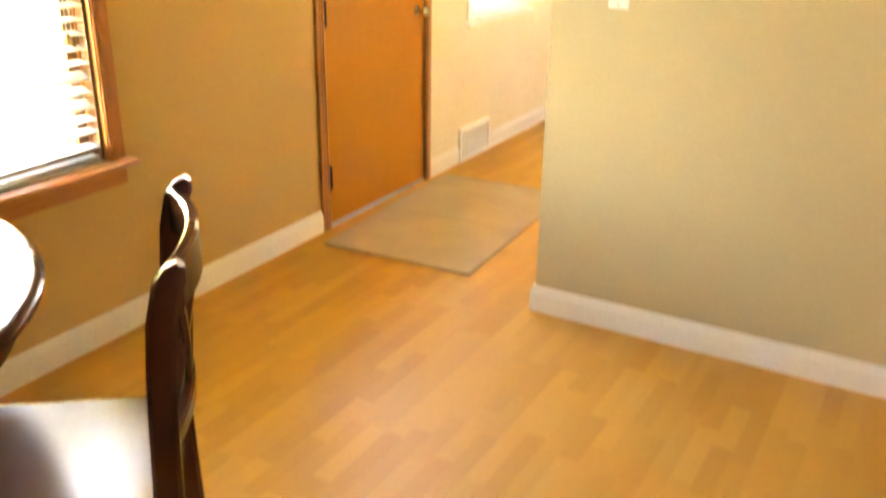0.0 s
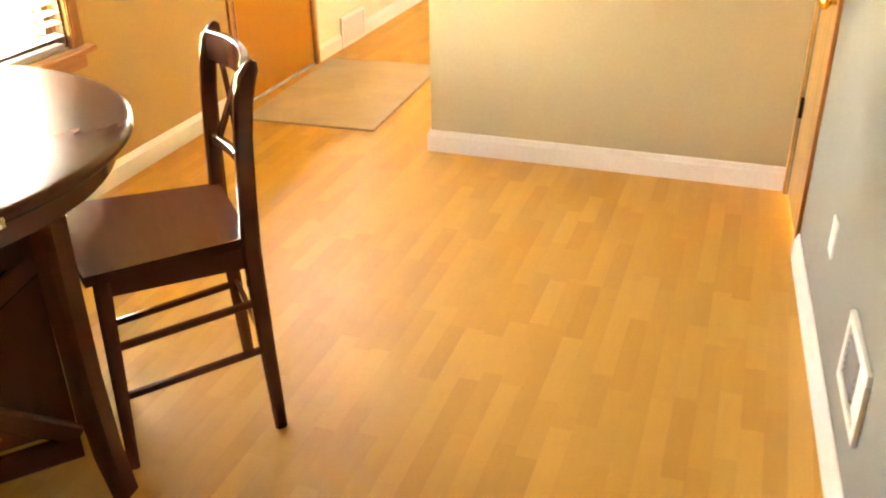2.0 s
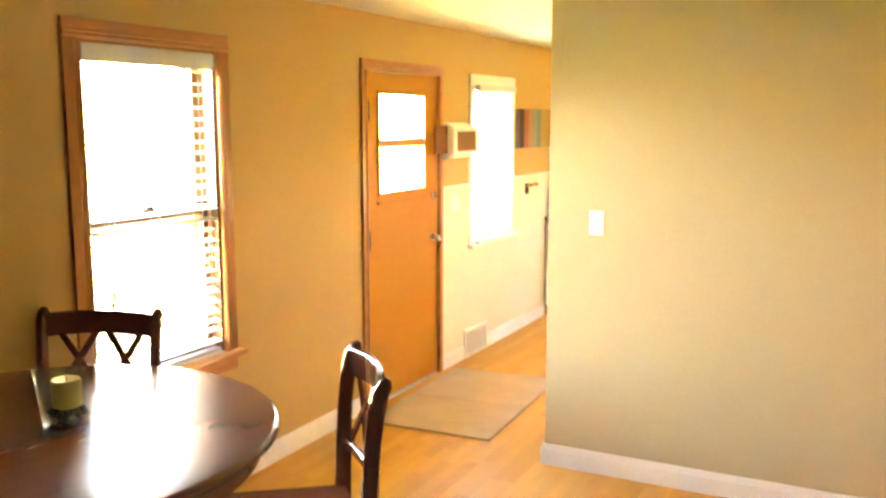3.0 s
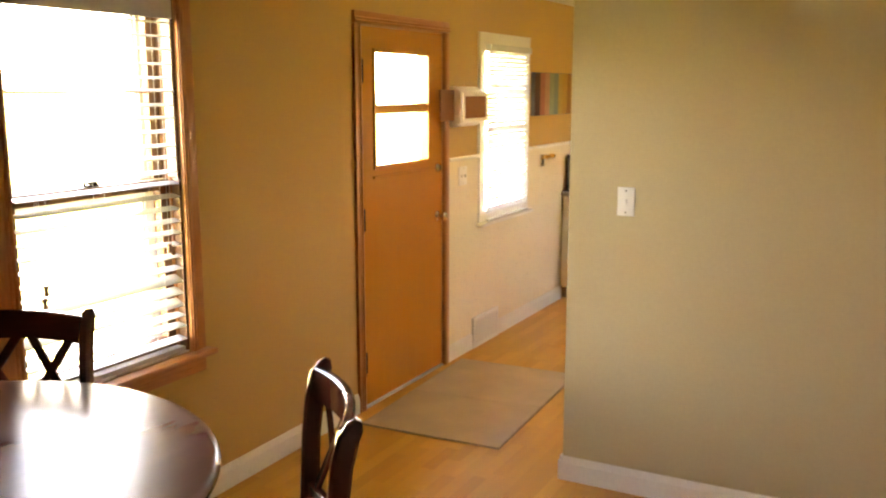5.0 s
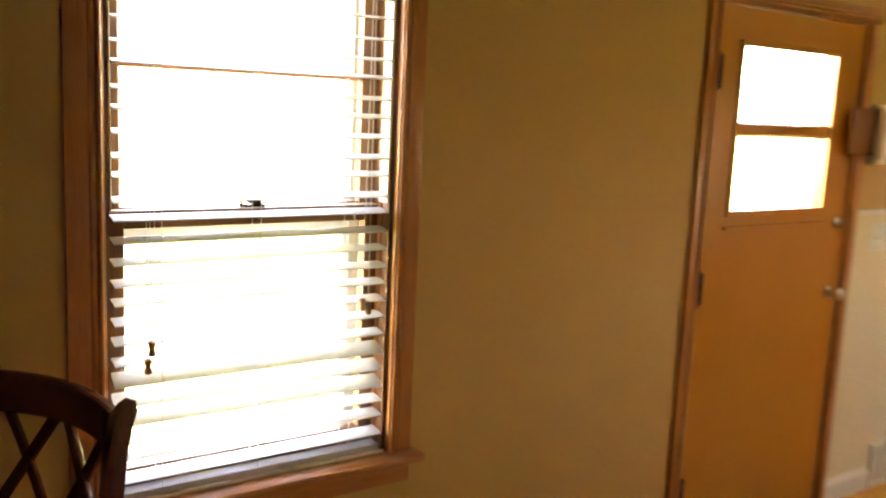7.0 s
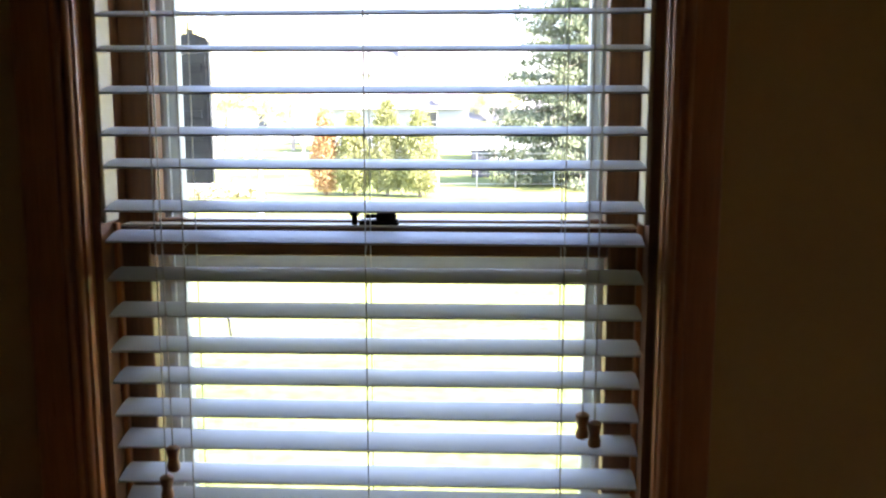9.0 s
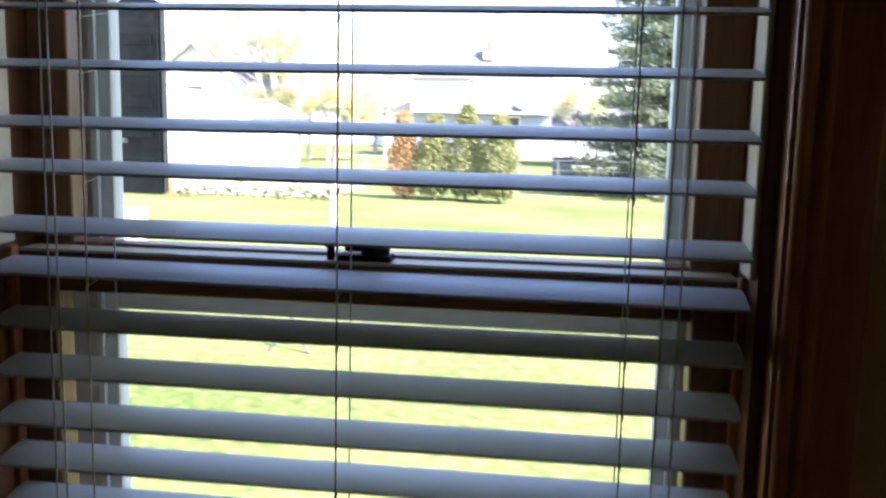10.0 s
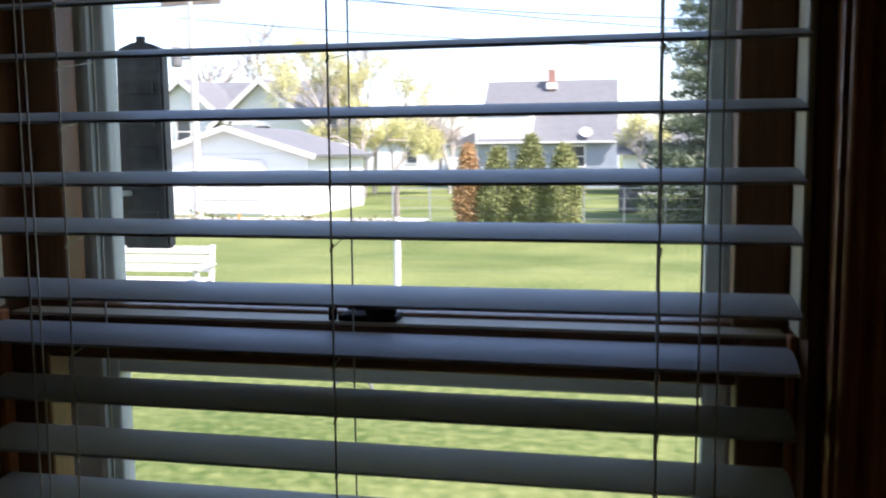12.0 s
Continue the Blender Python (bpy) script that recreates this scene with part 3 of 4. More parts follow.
# ---- table ----
TX, TY, TH = -2.902, -0.712, 0.91
table = thing("round_table", "round espresso-stained counter-height dining table", "table", (TX, TY, 0))
bm = bmesh.new()
lathe(bm, [(0.634, -0.034), (0.672, -0.030), (0.682, -0.020), (0.682, -0.010), (0.674, -0.002), (0.662, 0.0)], 96, (0, 0, TH))
part("tabletop", bm, TABLETOP, table, smooth=True)
bm = bmesh.new()
lathe(bm, [(0.600, -0.105), (0.620, -0.105), (0.627, -0.098), (0.627, -0.040), (0.620, -0.0345)], 96, (0, 0, TH))
part("apron", bm, ESPRESSO, table, smooth=True)
for k in range(4):
    a, b = radians(184 + 90 * k), radians(274 + 90 * k)
    bm = bmesh.new()
    sweep(bm, [(r * math.cos(a), r * math.sin(a), z) for r, z in ((0.560, TH - 0.106), (0.560, 0.60), (0.564, 0.35), (0.580, 0.14), (0.606, 0.0))],
          [0.084, 0.080, 0.076, 0.072, 0.064], [0.070, 0.066, 0.062, 0.058, 0.050], side=(-math.sin(a), math.cos(a), 0))
    part("leg", bm, ESPRESSO_V, table, smooth=True)
    P, Q = Vector((0.56 * math.cos(a), 0.56 * math.sin(a), 0)), Vector((0.56 * math.cos(b), 0.56 * math.sin(b), 0))
    side = (P + Q).normalized()
    if k == 2:
        continue                         # the open side, where a chair is tucked in
    p, q = P.lerp(Q, 0.05), P.lerp(Q, 0.95)
    for z, tall in ((0.745, 0.11), (0.17, 0.07)):
        bm = bmesh.new()
        sweep(bm, [p + Vector((0, 0, z)), q + Vector((0, 0, z))], 0.026, tall, side=side)
        part("stretcher", bm, ESPRESSO, table)
    bm = bmesh.new()
    sweep(bm, [p + Vector((0, 0, 0.447)) - side * 0.030, q + Vector((0, 0, 0.447)) - side * 0.030], 0.014, 0.49, side=side)
    part("side_panel", bm, ESPRESSO_V, table)
    for n, (z0, z1) in enumerate(((0.70, 0.20), (0.20, 0.70))):
        bm = bmesh.new()
        sweep(bm, [p + Vector((0, 0, z0)) + side * 0.006 * n, q + Vector((0, 0, z1)) + side * 0.006 * n], 0.022, 0.055, side=side)
        part("cross_brace", bm, ESPRESSO_V, table)
ca = radians(254.5)
clip = part("leaf_clip", boxes((-0.020, 0.020, -0.004, 0.006, -0.022, 0.0), bevel=0.002), CHROME, table, "small metal leaf clip")
clip.matrix_basis = Matrix.Translation((0.682 * math.cos(ca), 0.682 * math.sin(ca), TH - 0.010)) @ Matrix.Rotation(ca - radians(90), 4, "Z")

# ---- candle glass on the table ----
candle = thing("candle_holder", "clear glass hurricane with a pillar candle on pebbles", "candle", (-2.810, -0.770, TH))
GLASS = glass("clear_holder_glass", (0.97, 0.98, 0.97))
bm = bmesh.new()
lathe(bm, [(0.040, 0), (0.046, 0.004), (0.050, 0.03), (0.058, 0.10), (0.062, 0.145), (0.060, 0.146), (0.056, 0.10), (0.047, 0.03), (0.043, 0.012), (0.01, 0.010)], 48)
part("glass", bm, GLASS, candle, smooth=True)
WAX = material("cream_candle_wax", (0.80, 0.62, 0.22), 0.5, var=0.05)
bm = bmesh.new()
lathe(bm, [(0.024, 0.045), (0.029, 0.048), (0.029, 0.108), (0.026, 0.112), (0.010, 0.106), (0.002, 0.105)], 32)
part("pillar_candle", bm, WAX, candle, "cream pillar candle", True)
bm = bmesh.new()
rod(bm, (0, 0, 0.104), (0.002, 0, 0.118), 0.001, seg=6)
part("wick", bm, THERMO, candle)
PEBBLE = material("dark_pebbles", (0.07, 0.045, 0.03), 0.35, var=0.4, random="object")
rng = random.Random(9)
bm = bmesh.new()
bmesh.ops.create_icosphere(bm, subdivisions=2, radius=0.009)
for v in bm.verts:
    v.co.z *= 0.7
    v.co *= 1 + 0.15 * noise.noise(v.co * 160)
peb = mesh_of("pebble", bm, PEBBLE, True)
for k in range(40):
    r, a = 0.034 * math.sqrt(rng.random()), rng.uniform(0, 6.28)
    ob = new("pebble", peb)
    ob.parent = candle
    ob.matrix_basis = pose(r * math.cos(a), r * math.sin(a), 0.017 + 0.010 * (k % 3), rng.uniform(0, 90), rng.uniform(0, 90), rng.uniform(0, 360))


candle.scale = (1.38, 1.38, 1.18)


# ---- chairs ----
def build_chair():
    """Counter-height chair with an X back; local +y is the way it faces."""
    c = thing("counter_chair", "espresso-stained counter-height chair with an X back", "chair", group="chairs round the table")
    W, D, S, T = 0.405, 0.40, 0.61, 1.052
    bm = bmesh.new()
    # saddle seat: a rounded board, dished
    n = 16
    bmesh.ops.create_grid(bm, x_segments=n, y_segments=n, size=1.0)
    for v in bm.verts:
        u, w = v.co.x, v.co.y
        half = 0.215 + 0.02 * w
        v.co.x = u * half
        v.co.y = w * 0.215 + 0.012 - 0.02 * (u * u) * (1 if w > 0 else 0) * w
        v.co.z = S - 0.010 * (1 - u * u) * (1 - w * w)
    ext = bmesh.ops.extrude_face_region(bm, geom=list(bm.faces))
    for v in [g for g in ext["geom"] if isinstance(g, bmesh.types.BMVert)]:
        v.co.z = S - 0.028
    part("seat", bm, ESPRESSO, c, smooth=True)
    for s in (-1, 1):
        x = s * W / 2
        # rear leg and back post in one bent piece
        bm = bmesh.new()
        sweep(bm, [(x * 0.965, -D / 2 - 0.020, 0), (x * 0.98, -D / 2 - 0.006, 0.30), (x, -D / 2 + 0.004, 0.58), (x * 1.015, -D / 2 - 0.002, 0.72), (x * 1.03, -D / 2 - 0.010, 0.88),
                   (x * 1.035, -D / 2 - 0.020, 0.97), (x * 1.04, -D / 2 - 0.034, 1.03), (x * 1.04, -D / 2 - 0.048, T), (x * 1.04, -D / 2 - 0.056, T + 0.014)],
              [0.032, 0.034, 0.036, 0.034, 0.032, 0.032, 0.034, 0.036, 0.020], [0.034, 0.042, 0.050, 0.046, 0.044, 0.046, 0.046, 0.036, 0.014], side=(1, 0, 0))
        part("back_post", bm, ESPRESSO_V, c, smooth=True)
        bm = bmesh.new()
        sweep(bm, [(x * 0.93, D / 2 - 0.03, S - 0.03), (x * 0.97, D / 2 - 0.012, 0)], [0.042, 0.030], [0.042, 0.030], side=(1, 0, 0))
        part("leg", bm, ESPRESSO_V, c)
        for z in (0.225, 0.375):
            bm = bmesh.new()
            sweep(bm, [(x * 0.97, -D / 2 - 0.005, z + 0.045), (x * 0.955, D / 2 - 0.026, z)], 0.014, 0.022, side=(1, 0, 0))
            part("stretcher", bm, ESPRESSO, c)
        part("side_apron", boxes((x - 0.011 - s * 0.014, x + 0.011 - s * 0.014, -D / 2 + 0.02, D / 2 - 0.045, S - 0.085, S - 0.029), bevel=0.002), ESPRESSO, c)
    part("front_apron", boxes((-W / 2 + 0.03, W / 2 - 0.03, D / 2 - 0.045, D / 2 - 0.023, S - 0.085, S - 0.029), bevel=0.002), ESPRESSO, c)
    part("rear_apron", boxes((-W / 2 + 0.018, W / 2 - 0.018, -D / 2 - 0.004, -D / 2 + 0.018, S - 0.085, S - 0.029), bevel=0.002), ESPRESSO, c)
    for y, z in ((D / 2 - 0.02, 0.17), (-D / 2 - 0.01, 0.28), (D / 2 - 0.024, 0.30)):
        bm = bmesh.new()
        sweep(bm, [(-W / 2 + 0.012, y, z), (W / 2 - 0.012, y, z)], 0.016, 0.024, side=(0, 1, 0))
        part("stretcher", bm, ESPRESSO, c)
    # curved top rail, lower back rail
    for name, z, h, bow, y0 in (("top_rail", 1.008, 0.086, 0.040, -0.028), ("lower_rail", 0.745, 0.034, 0.030, -0.006)):
        bm = bmesh.new()
        pts = []
        for k in range(13):
            u = -1 + k / 6
            pts.append((u * (W / 2 - 0.004), -D / 2 + y0 - bow * (1 - u * u), z + (0.006 * (1 - u * u) if name == "top_rail" else 0)))
        sweep(bm, pts, 0.022, h, side=(0, 1, 0))
        part(name, bm, ESPRESSO, c, smooth=True)
    # two crossing pairs of splats
    for s in (-1, 1):
        for m, (a, b) in enumerate(((0.010, 0.162), (0.162, 0.010))):
            bm = bmesh.new()
            pts = []
            for k in range(9):
                u = k / 8
                x = s * (a + (b - a) * u)
                z = 0.758 + (0.995 - 0.758) * u
                bowed = 1 - (x / 0.205) ** 2
                y = -D / 2 - 0.007 - 0.022 * u ** 1.3 - (0.030 + 0.010 * u) * bowed
                pts.append((x, y + m * 0.003, z))
            sweep(bm, pts, 0.012, 0.026, side=(0, 1, 0))
            part("back_splat", bm, ESPRESSO_V, c, smooth=True)
    return c


chair = build_chair()
chair.matrix_world = pose(-2.495, -1.276, 0, 0, 0, 43.3)
tagged(chair, "espresso counter-height X-back chair pulled up beside the table")
chair_b = copy_thing(chair, pose(-2.408, -0.318, 0, 0, 0, 115))
tagged(chair_b, "espresso counter-height X-back chair tucked in by the window")

# ---- kitchen beyond the partition ----
kwin = tagged(new("window_2"), "white painted kitchen window with a lowered slatted blind", "window", kind="structure")
KX0, KX1, KZ0, KZ1 = KWIN
KC = 0.085
part("casing", boxes((KX0 - KC, KX0, -0.018, 0, KZ0 - 0.06, KZ1), bevel=0.003), TRIM, kwin)
part("casing", boxes((KX1, KX1 + KC, -0.018, 0, KZ0 - 0.06, KZ1), bevel=0.003), TRIM, kwin)
part("head_casing", boxes((KX0 - KC, KX1 + KC, -0.020, 0, KZ1, KZ1 + 0.085), bevel=0.003), TRIM, kwin)
part("bottom_casing", boxes((KX0, KX1, -0.017, 0, KZ0 - 0.06, KZ0 + 0.004), bevel=0.003), TRIM, kwin)
part("window_sill", boxes((KX0 - KC - 0.02, KX1 + KC + 0.02, -0.055, 0.0, KZ0 - 0.085, KZ0 - 0.061), bevel=0.005), TRIM, kwin)
part("jamb", boxes((KX0, KX0 + 0.02, 0.0, OUT, KZ0, KZ1), (KX1 - 0.02, KX1, 0.0, OUT, KZ0, KZ1), (KX0 + 0.02, KX1 - 0.02, 0.0, OUT, KZ1 - 0.02, KZ1), (KX0 + 0.02, KX1 - 0.02, 0.0, OUT, KZ0, KZ0 + 0.02)), TRIM, kwin)
part("sash", boxes((KX0 + 0.02, KX1 - 0.02, 0.08, 0.11, 1.415, 1.455), (KX0 + 0.02, KX0 + 0.06, 0.08, 0.11, KZ0 + 0.02, 1.415), (KX1 - 0.06, KX1 - 0.02, 0.08, 0.11, KZ0 + 0.02, 1.415),
     (KX0 + 0.02, KX0 + 0.06, 0.08, 0.11, 1.455, KZ1 - 0.02), (KX1 - 0.06, KX1 - 0.02, 0.08, 0.11, 1.455, KZ1 - 0.02)), TRIM, kwin)
p = part("pane", boxes((KX0 + 0.02, KX1 - 0.02, 0.094, 0.097, KZ0 + 0.02, KZ1 - 0.02)), PANE, kwin)
p.visible_shadow = False
kblind = thing("window_blind", "white slatted blind lowered over the kitchen window", "blind")
part("headrail", boxes((KX0 - 0.01, KX1 + 0.01, -0.062, -0.021, KZ1 - 0.035, KZ1 + 0.008), bevel=0.003), SLAT, kblind)
bm = bmesh.new()
box(bm, KX0 - 0.008, KX1 + 0.008, -0.0125, 0.0125, -0.0008, 0.0008)
kslat = mesh_of("slat", bm, SLAT)
z = KZ1 - 0.048
while z > KZ0 - 0.02:
    ob = new("slat", kslat)
    ob.parent = kblind
    ob.matrix_world = pose(0, -0.041, z, -60 + rng.uniform(-5, 5), rng.uniform(-0.2, 0.2), 0)
    z -= 0.0265
part("bottom_rail", boxes((KX0 - 0.008, KX1 + 0.008, -0.054, -0.028, KZ0 - 0.0605, KZ0 - 0.043), bevel=0.002), SLAT, kblind)
for x in (KX0 + 0.10, KX1 - 0.10):
    bm = bmesh.new()
    rod(bm, (x, -0.0545, KZ0 - 0.05), (x, -0.0545, KZ1 - 0.03), 0.0009, seg=6)
    part("ladder_cord", bm, CORD, kblind)

# hanging box by the back door
BOXWOOD = material("red_brown_panel", (0.25, 0.09, 0.03), 0.5, var=0.12)
wall_box = thing("wall_box", "white wall-hung box with brown front panel and a brown plate beside it", "box", (1.035, 0.0, 1.60), 0)
bm = bmesh.new()
ring = [[bm.verts.new((x, y, z)) for x, z in ((x0, z0), (x1, z0), (x1, z1), (x0, z1))]
        for y, x0, x1, z0, z1 in ((0.0, -0.045, 0.275, -0.12, 0.125), (-0.028, -0.045, 0.275, -0.12, 0.125), (-0.096, -0.070, 0.262, -0.088, 0.090))]
for p, q in zip(ring, ring[1:]):
    for k in range(4):
        bm.faces.new((p[k], p[(k + 1) % 4], q[(k + 1) % 4], q[k]))
bm.faces.new(ring[0][::-1])
bm.faces.new(ring[-1])
bmesh.ops.bevel(bm, geom=list(bm.edges), offset=0.006, segments=2, affect="EDGES")
body = part("body", bm, PLASTIC, wall_box, "white body tapering to the front", True)
part("front_frame", boxes((-0.078, 0.272, -0.116, -0.0965, 0.066, 0.088), (-0.078, 0.272, -0.116, -0.0965, -0.088, -0.066), (-0.078, -0.052, -0.116, -0.0965, -0.066, 0.066), (0.246, 0.272, -0.116, -0.0965, -0.066, 0.066), bevel=0.004), PLASTIC, body)
part("front_panel", boxes((-0.052, 0.246, -0.108, -0.0965, -0.066, 0.066)), BOXWOOD, body, "red-brown front panel")
part("end_cap", boxes((0.2725, 0.282, -0.112, -0.090, -0.080, 0.080), bevel=0.003), THERMO, body, "dark strip along the right edge")
# flat red-brown plate left of the body, overlapping the door casing
part("side_panel", boxes((-0.225, -0.0475, -0.038, -0.0285, -0.080, 0.105), bevel=0.004), BOXWOOD, wall_box, "red-brown plate overlapping the door casing")

# striped canvas
canvas = thing("wall_picture", "canvas painted in upright stripes of muted colours", "picture", (2.655, 0.0, 1.672))
part("stretcher", boxes((-0.38, 0.38, -0.034, 0.0, -0.158, 0.158), bevel=0.003), THERMO, canvas)
stripes = [(0.06, 0.016, 0.016), (0.36, 0.115, 0.085), (0.42, 0.21, 0.15), (0.22, 0.27, 0.20), (0.15, 0.20, 0.19), (0.42, 0.28, 0.09), (0.42, 0.24, 0.07), (0.30, 0.13, 0.045)]
x = -0.376
for k, c in enumerate(stripes):
    w = 0.752 / len(stripes)
    part("stripe", boxes((x, x + w, -0.037, -0.0345, -0.154, 0.154)), material("stripe_paint", c, 0.7, var=0.15, fine=40), canvas)
    x += w

# brass double hook with cups on the panelling
sconce = thing("towel_hook", "brass double hook on the panelled kitchen wall", "hook", (2.50, -0.006, 1.19))
part("plate", boxes((-0.035, 0.035, -0.012, 0, -0.06, 0.03), bevel=0.004), CHROME, sconce, smooth=True)
for sgn in (-1, 1):
    bm = bmesh.new()
    rod(bm, (sgn * 0.02, -0.01, 0), (sgn * 0.055, -0.06, 0.012), 0.006)
    lathe(bm, [(0.006, -0.01), (0.022, 0.0), (0.024, 0.018), (0.014, 0.024)], 20, (sgn * 0.058, -0.064, 0.010))
    part("arm", bm, BRASS, sconce, smooth=True)

kplate = plate("light_switch", "white switch plate on the kitchen panelling", 0.115, 0.118, "light switch")
for dx in (-0.024, 0.024):
    part("toggle", boxes((dx - 0.005, dx + 0.005, -0.016, -0.005, -0.010, 0.010), bevel=0.002), PLASTIC, kplate)
kplate.matrix_world = pose(1.16, -0.006, 1.17)

reg = thing("floor_register", "grey-white slotted heat register at the kitchen baseboard", "register", (1.505, 0.0, 0.0))
part("frame", boxes((-0.198, 0.198, -0.022, 0, 0.185, 0.21), (-0.198, 0.198, -0.022, 0, 0, 0.02), (-0.198, -0.178, -0.022, 0, 0.02, 0.185), (0.178, 0.198, -0.022, 0, 0.02, 0.185), bevel=0.003), PLASTIC, reg)
part("backing", boxes((-0.178, 0.178, -0.006, 0, 0.02, 0.185)), GREY, reg)
for k in range(15):
    x = -0.165 + k * 0.0236
    part("slat", boxes((x - 0.007, x + 0.007, -0.016, -0.008, 0.022, 0.183), bevel=0.001), PLASTIC, reg)

cab = thing("base_cabinet", "white kitchen base cabinet with dark toe kick", "cabinet", (2.97, -0.01, 0))
part("body", boxes((0.0, 0.9, -0.90, 0, 0.10, 0.86)), TRIM, cab)
for k in range(2):
    d = part("door", boxes((-0.020, -0.001, -0.445 - k * 0.45, -0.012 - k * 0.45, 0.12, 0.84), bevel=0.003), TRIM, cab)
    part("panel", boxes((-0.024, -0.0205, -0.385 - k * 0.45, -0.072 - k * 0.45, 0.18, 0.78), bevel=0.002), TRIM, d)
part("toe_kick", boxes((0.05, 0.9, -0.90, 0, 0.0, 0.10)), UNDER, cab, "dark toe kick")
top = thing("worktop", "grey laminate kitchen worktop", "worktop", (2.97, -0.01, 0.86))
part("slab", boxes((-0.03, 0.9, -0.92, 0, 0, 0.036), bevel=0.006), GREY, top)
BLACK = material("black_appliance_plastic", (0.03, 0.028, 0.026), 0.3, var=0.2)
micro = thing("microwave", "black microwave on the kitchen worktop", "microwave", (3.01, -0.03, 0.896))
part("body", boxes((0.0, 0.36, -0.48, 0, 0.008, 0.29), bevel=0.006), BLACK, micro)
part("door", boxes((-0.016, -0.001, -0.36, -0.004, 0.015, 0.285), bevel=0.003), BLACK, micro)
part("control_panel", boxes((-0.012, -0.001, -0.476, -0.364, 0.015, 0.285), bevel=0.003), GREY, micro)
for x in (0.03, 0.33):
    for y in (-0.45, -0.03):
        part("foot", boxes((x - 0.012, x + 0.012, y - 0.012, y + 0.012, 0, 0.008)), BLACK, micro)


# ---- yard and street ----
GRASS = material("spring_lawn", (0.19, 0.205, 0.072), 0.95, grain=(0.075, 0.112, 0.028), var=0.3, scale=0.25, fine=9, bump=0.6, bump_scale=60, spec=0.1)
bm = bmesh.new()
bmesh.ops.create_grid(bm, x_segments=120, y_segments=120, size=1.0, matrix=Matrix.Diagonal((600, 600, 1, 1)))
for v in bm.verts:
    v.co.x, v.co.y = v.co.x ** 3 / 360000 + v.co.x * 0.05, v.co.y ** 3 / 360000 + v.co.y * 0.05
ground = structure("ground", bm, GRASS, "green spring lawn", "lawn")
ground.location.z = GROUND


CONCRETE = material("pale_concrete", (0.50, 0.47, 0.42), 0.9, var=0.1, bump=0.3, bump_scale=40)
SIDING = material("white_siding", (0.78, 0.78, 0.76), 0.6, var=0.04)
# blue-grey puts the shade under the eaves into the wall colour
SHADESIDING = material("shade_tinted_siding", (0.34, 0.37, 0.41), 0.6, var=0.05)
# bark colour lightened to imitate haze over the far trees
FARBARK = material("haze_pale_bark", (0.42, 0.37, 0.32), 0.9, var=0.2, fine=12)
SHINGLE = material("grey_shingles", (0.17, 0.17, 0.17), 0.9, var=0.15, fine=14, bump=0.4, bump_scale=12)
BRICK = material("chimney_brick", (0.38, 0.20, 0.15), 0.9, var=0.2, fine=20)
DARKGLASS = material("dark_house_window", (0.05, 0.06, 0.07), 0.1, var=0.1)
WHITEWOOD = material("weathered_white_wood", (0.72, 0.70, 0.66), 0.7, var=0.08)
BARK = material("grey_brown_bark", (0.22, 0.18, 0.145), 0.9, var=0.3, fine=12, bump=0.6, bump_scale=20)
STEEL = material("galvanised_steel", (0.42, 0.43, 0.43), 0.5, metal=0.7)
WIRE = material("overhead_wire", (0.06, 0.06, 0.06), 0.7)


def leafage(name, color, rough=0.8):
    m = material(name, color, rough, var=0.35, random="island", fine=8, scale=1.0, spec=0.2)
    return m


# CEDAR, BUDS and HAZE are likewise coloured paler, as distance haze would
CEDAR = leafage("arborvitae_green", (0.235, 0.245, 0.095))
RUST = leafage("browned_cedar", (0.44, 0.27, 0.125))
NEEDLE = leafage("blue_spruce_needles", (0.150, 0.178, 0.112))
BUDS = leafage("yellow_green_buds", (0.60, 0.57, 0.26))
HAZE = leafage("haze_pale_twigs", (0.42, 0.36, 0.29))

drive = structure("pavement_drive", boxes((-40, -8.2, 24.2, 29.0, GROUND - 0.05, GROUND + 0.02)), CONCRETE, "pale concrete drive beyond the lawn", "drive")


def clump(verts, faces, c, r, rng, n=5, flat=0.4, size=None):
    """Some small crossed leaf quads round c; r: their scatter, size: their length."""
    for _ in range(n):
        d = Vector((rng.gauss(0, 1), rng.gauss(0, 1), rng.gauss(0, 0.8))).normalized()
        u = d.orthogonal().normalized()
        u = Matrix.Rotation(rng.uniform(0, 6.28), 3, d) @ u
        w = d.cross(u)
        o = Vector(c) + Vector((rng.gauss(0, r), rng.gauss(0, r), rng.gauss(0, r)))
        a = (size or r) * rng.uniform(0.6, 1.2)
        k = len(verts)
        verts.extend([o - u * a, o + w * a * flat, o + u * a, o - w * a * flat])
        faces.append((k, k + 1, k + 2, k + 3))


def leaf_part(name, verts, faces, mat, parent):
    me = bpy.data.meshes.new(name)
    me.from_pydata([tuple(v) for v in verts], [], faces)
    me.materials.append(mat)
    ob = new(name, me)
    ob.parent = parent
    return ob


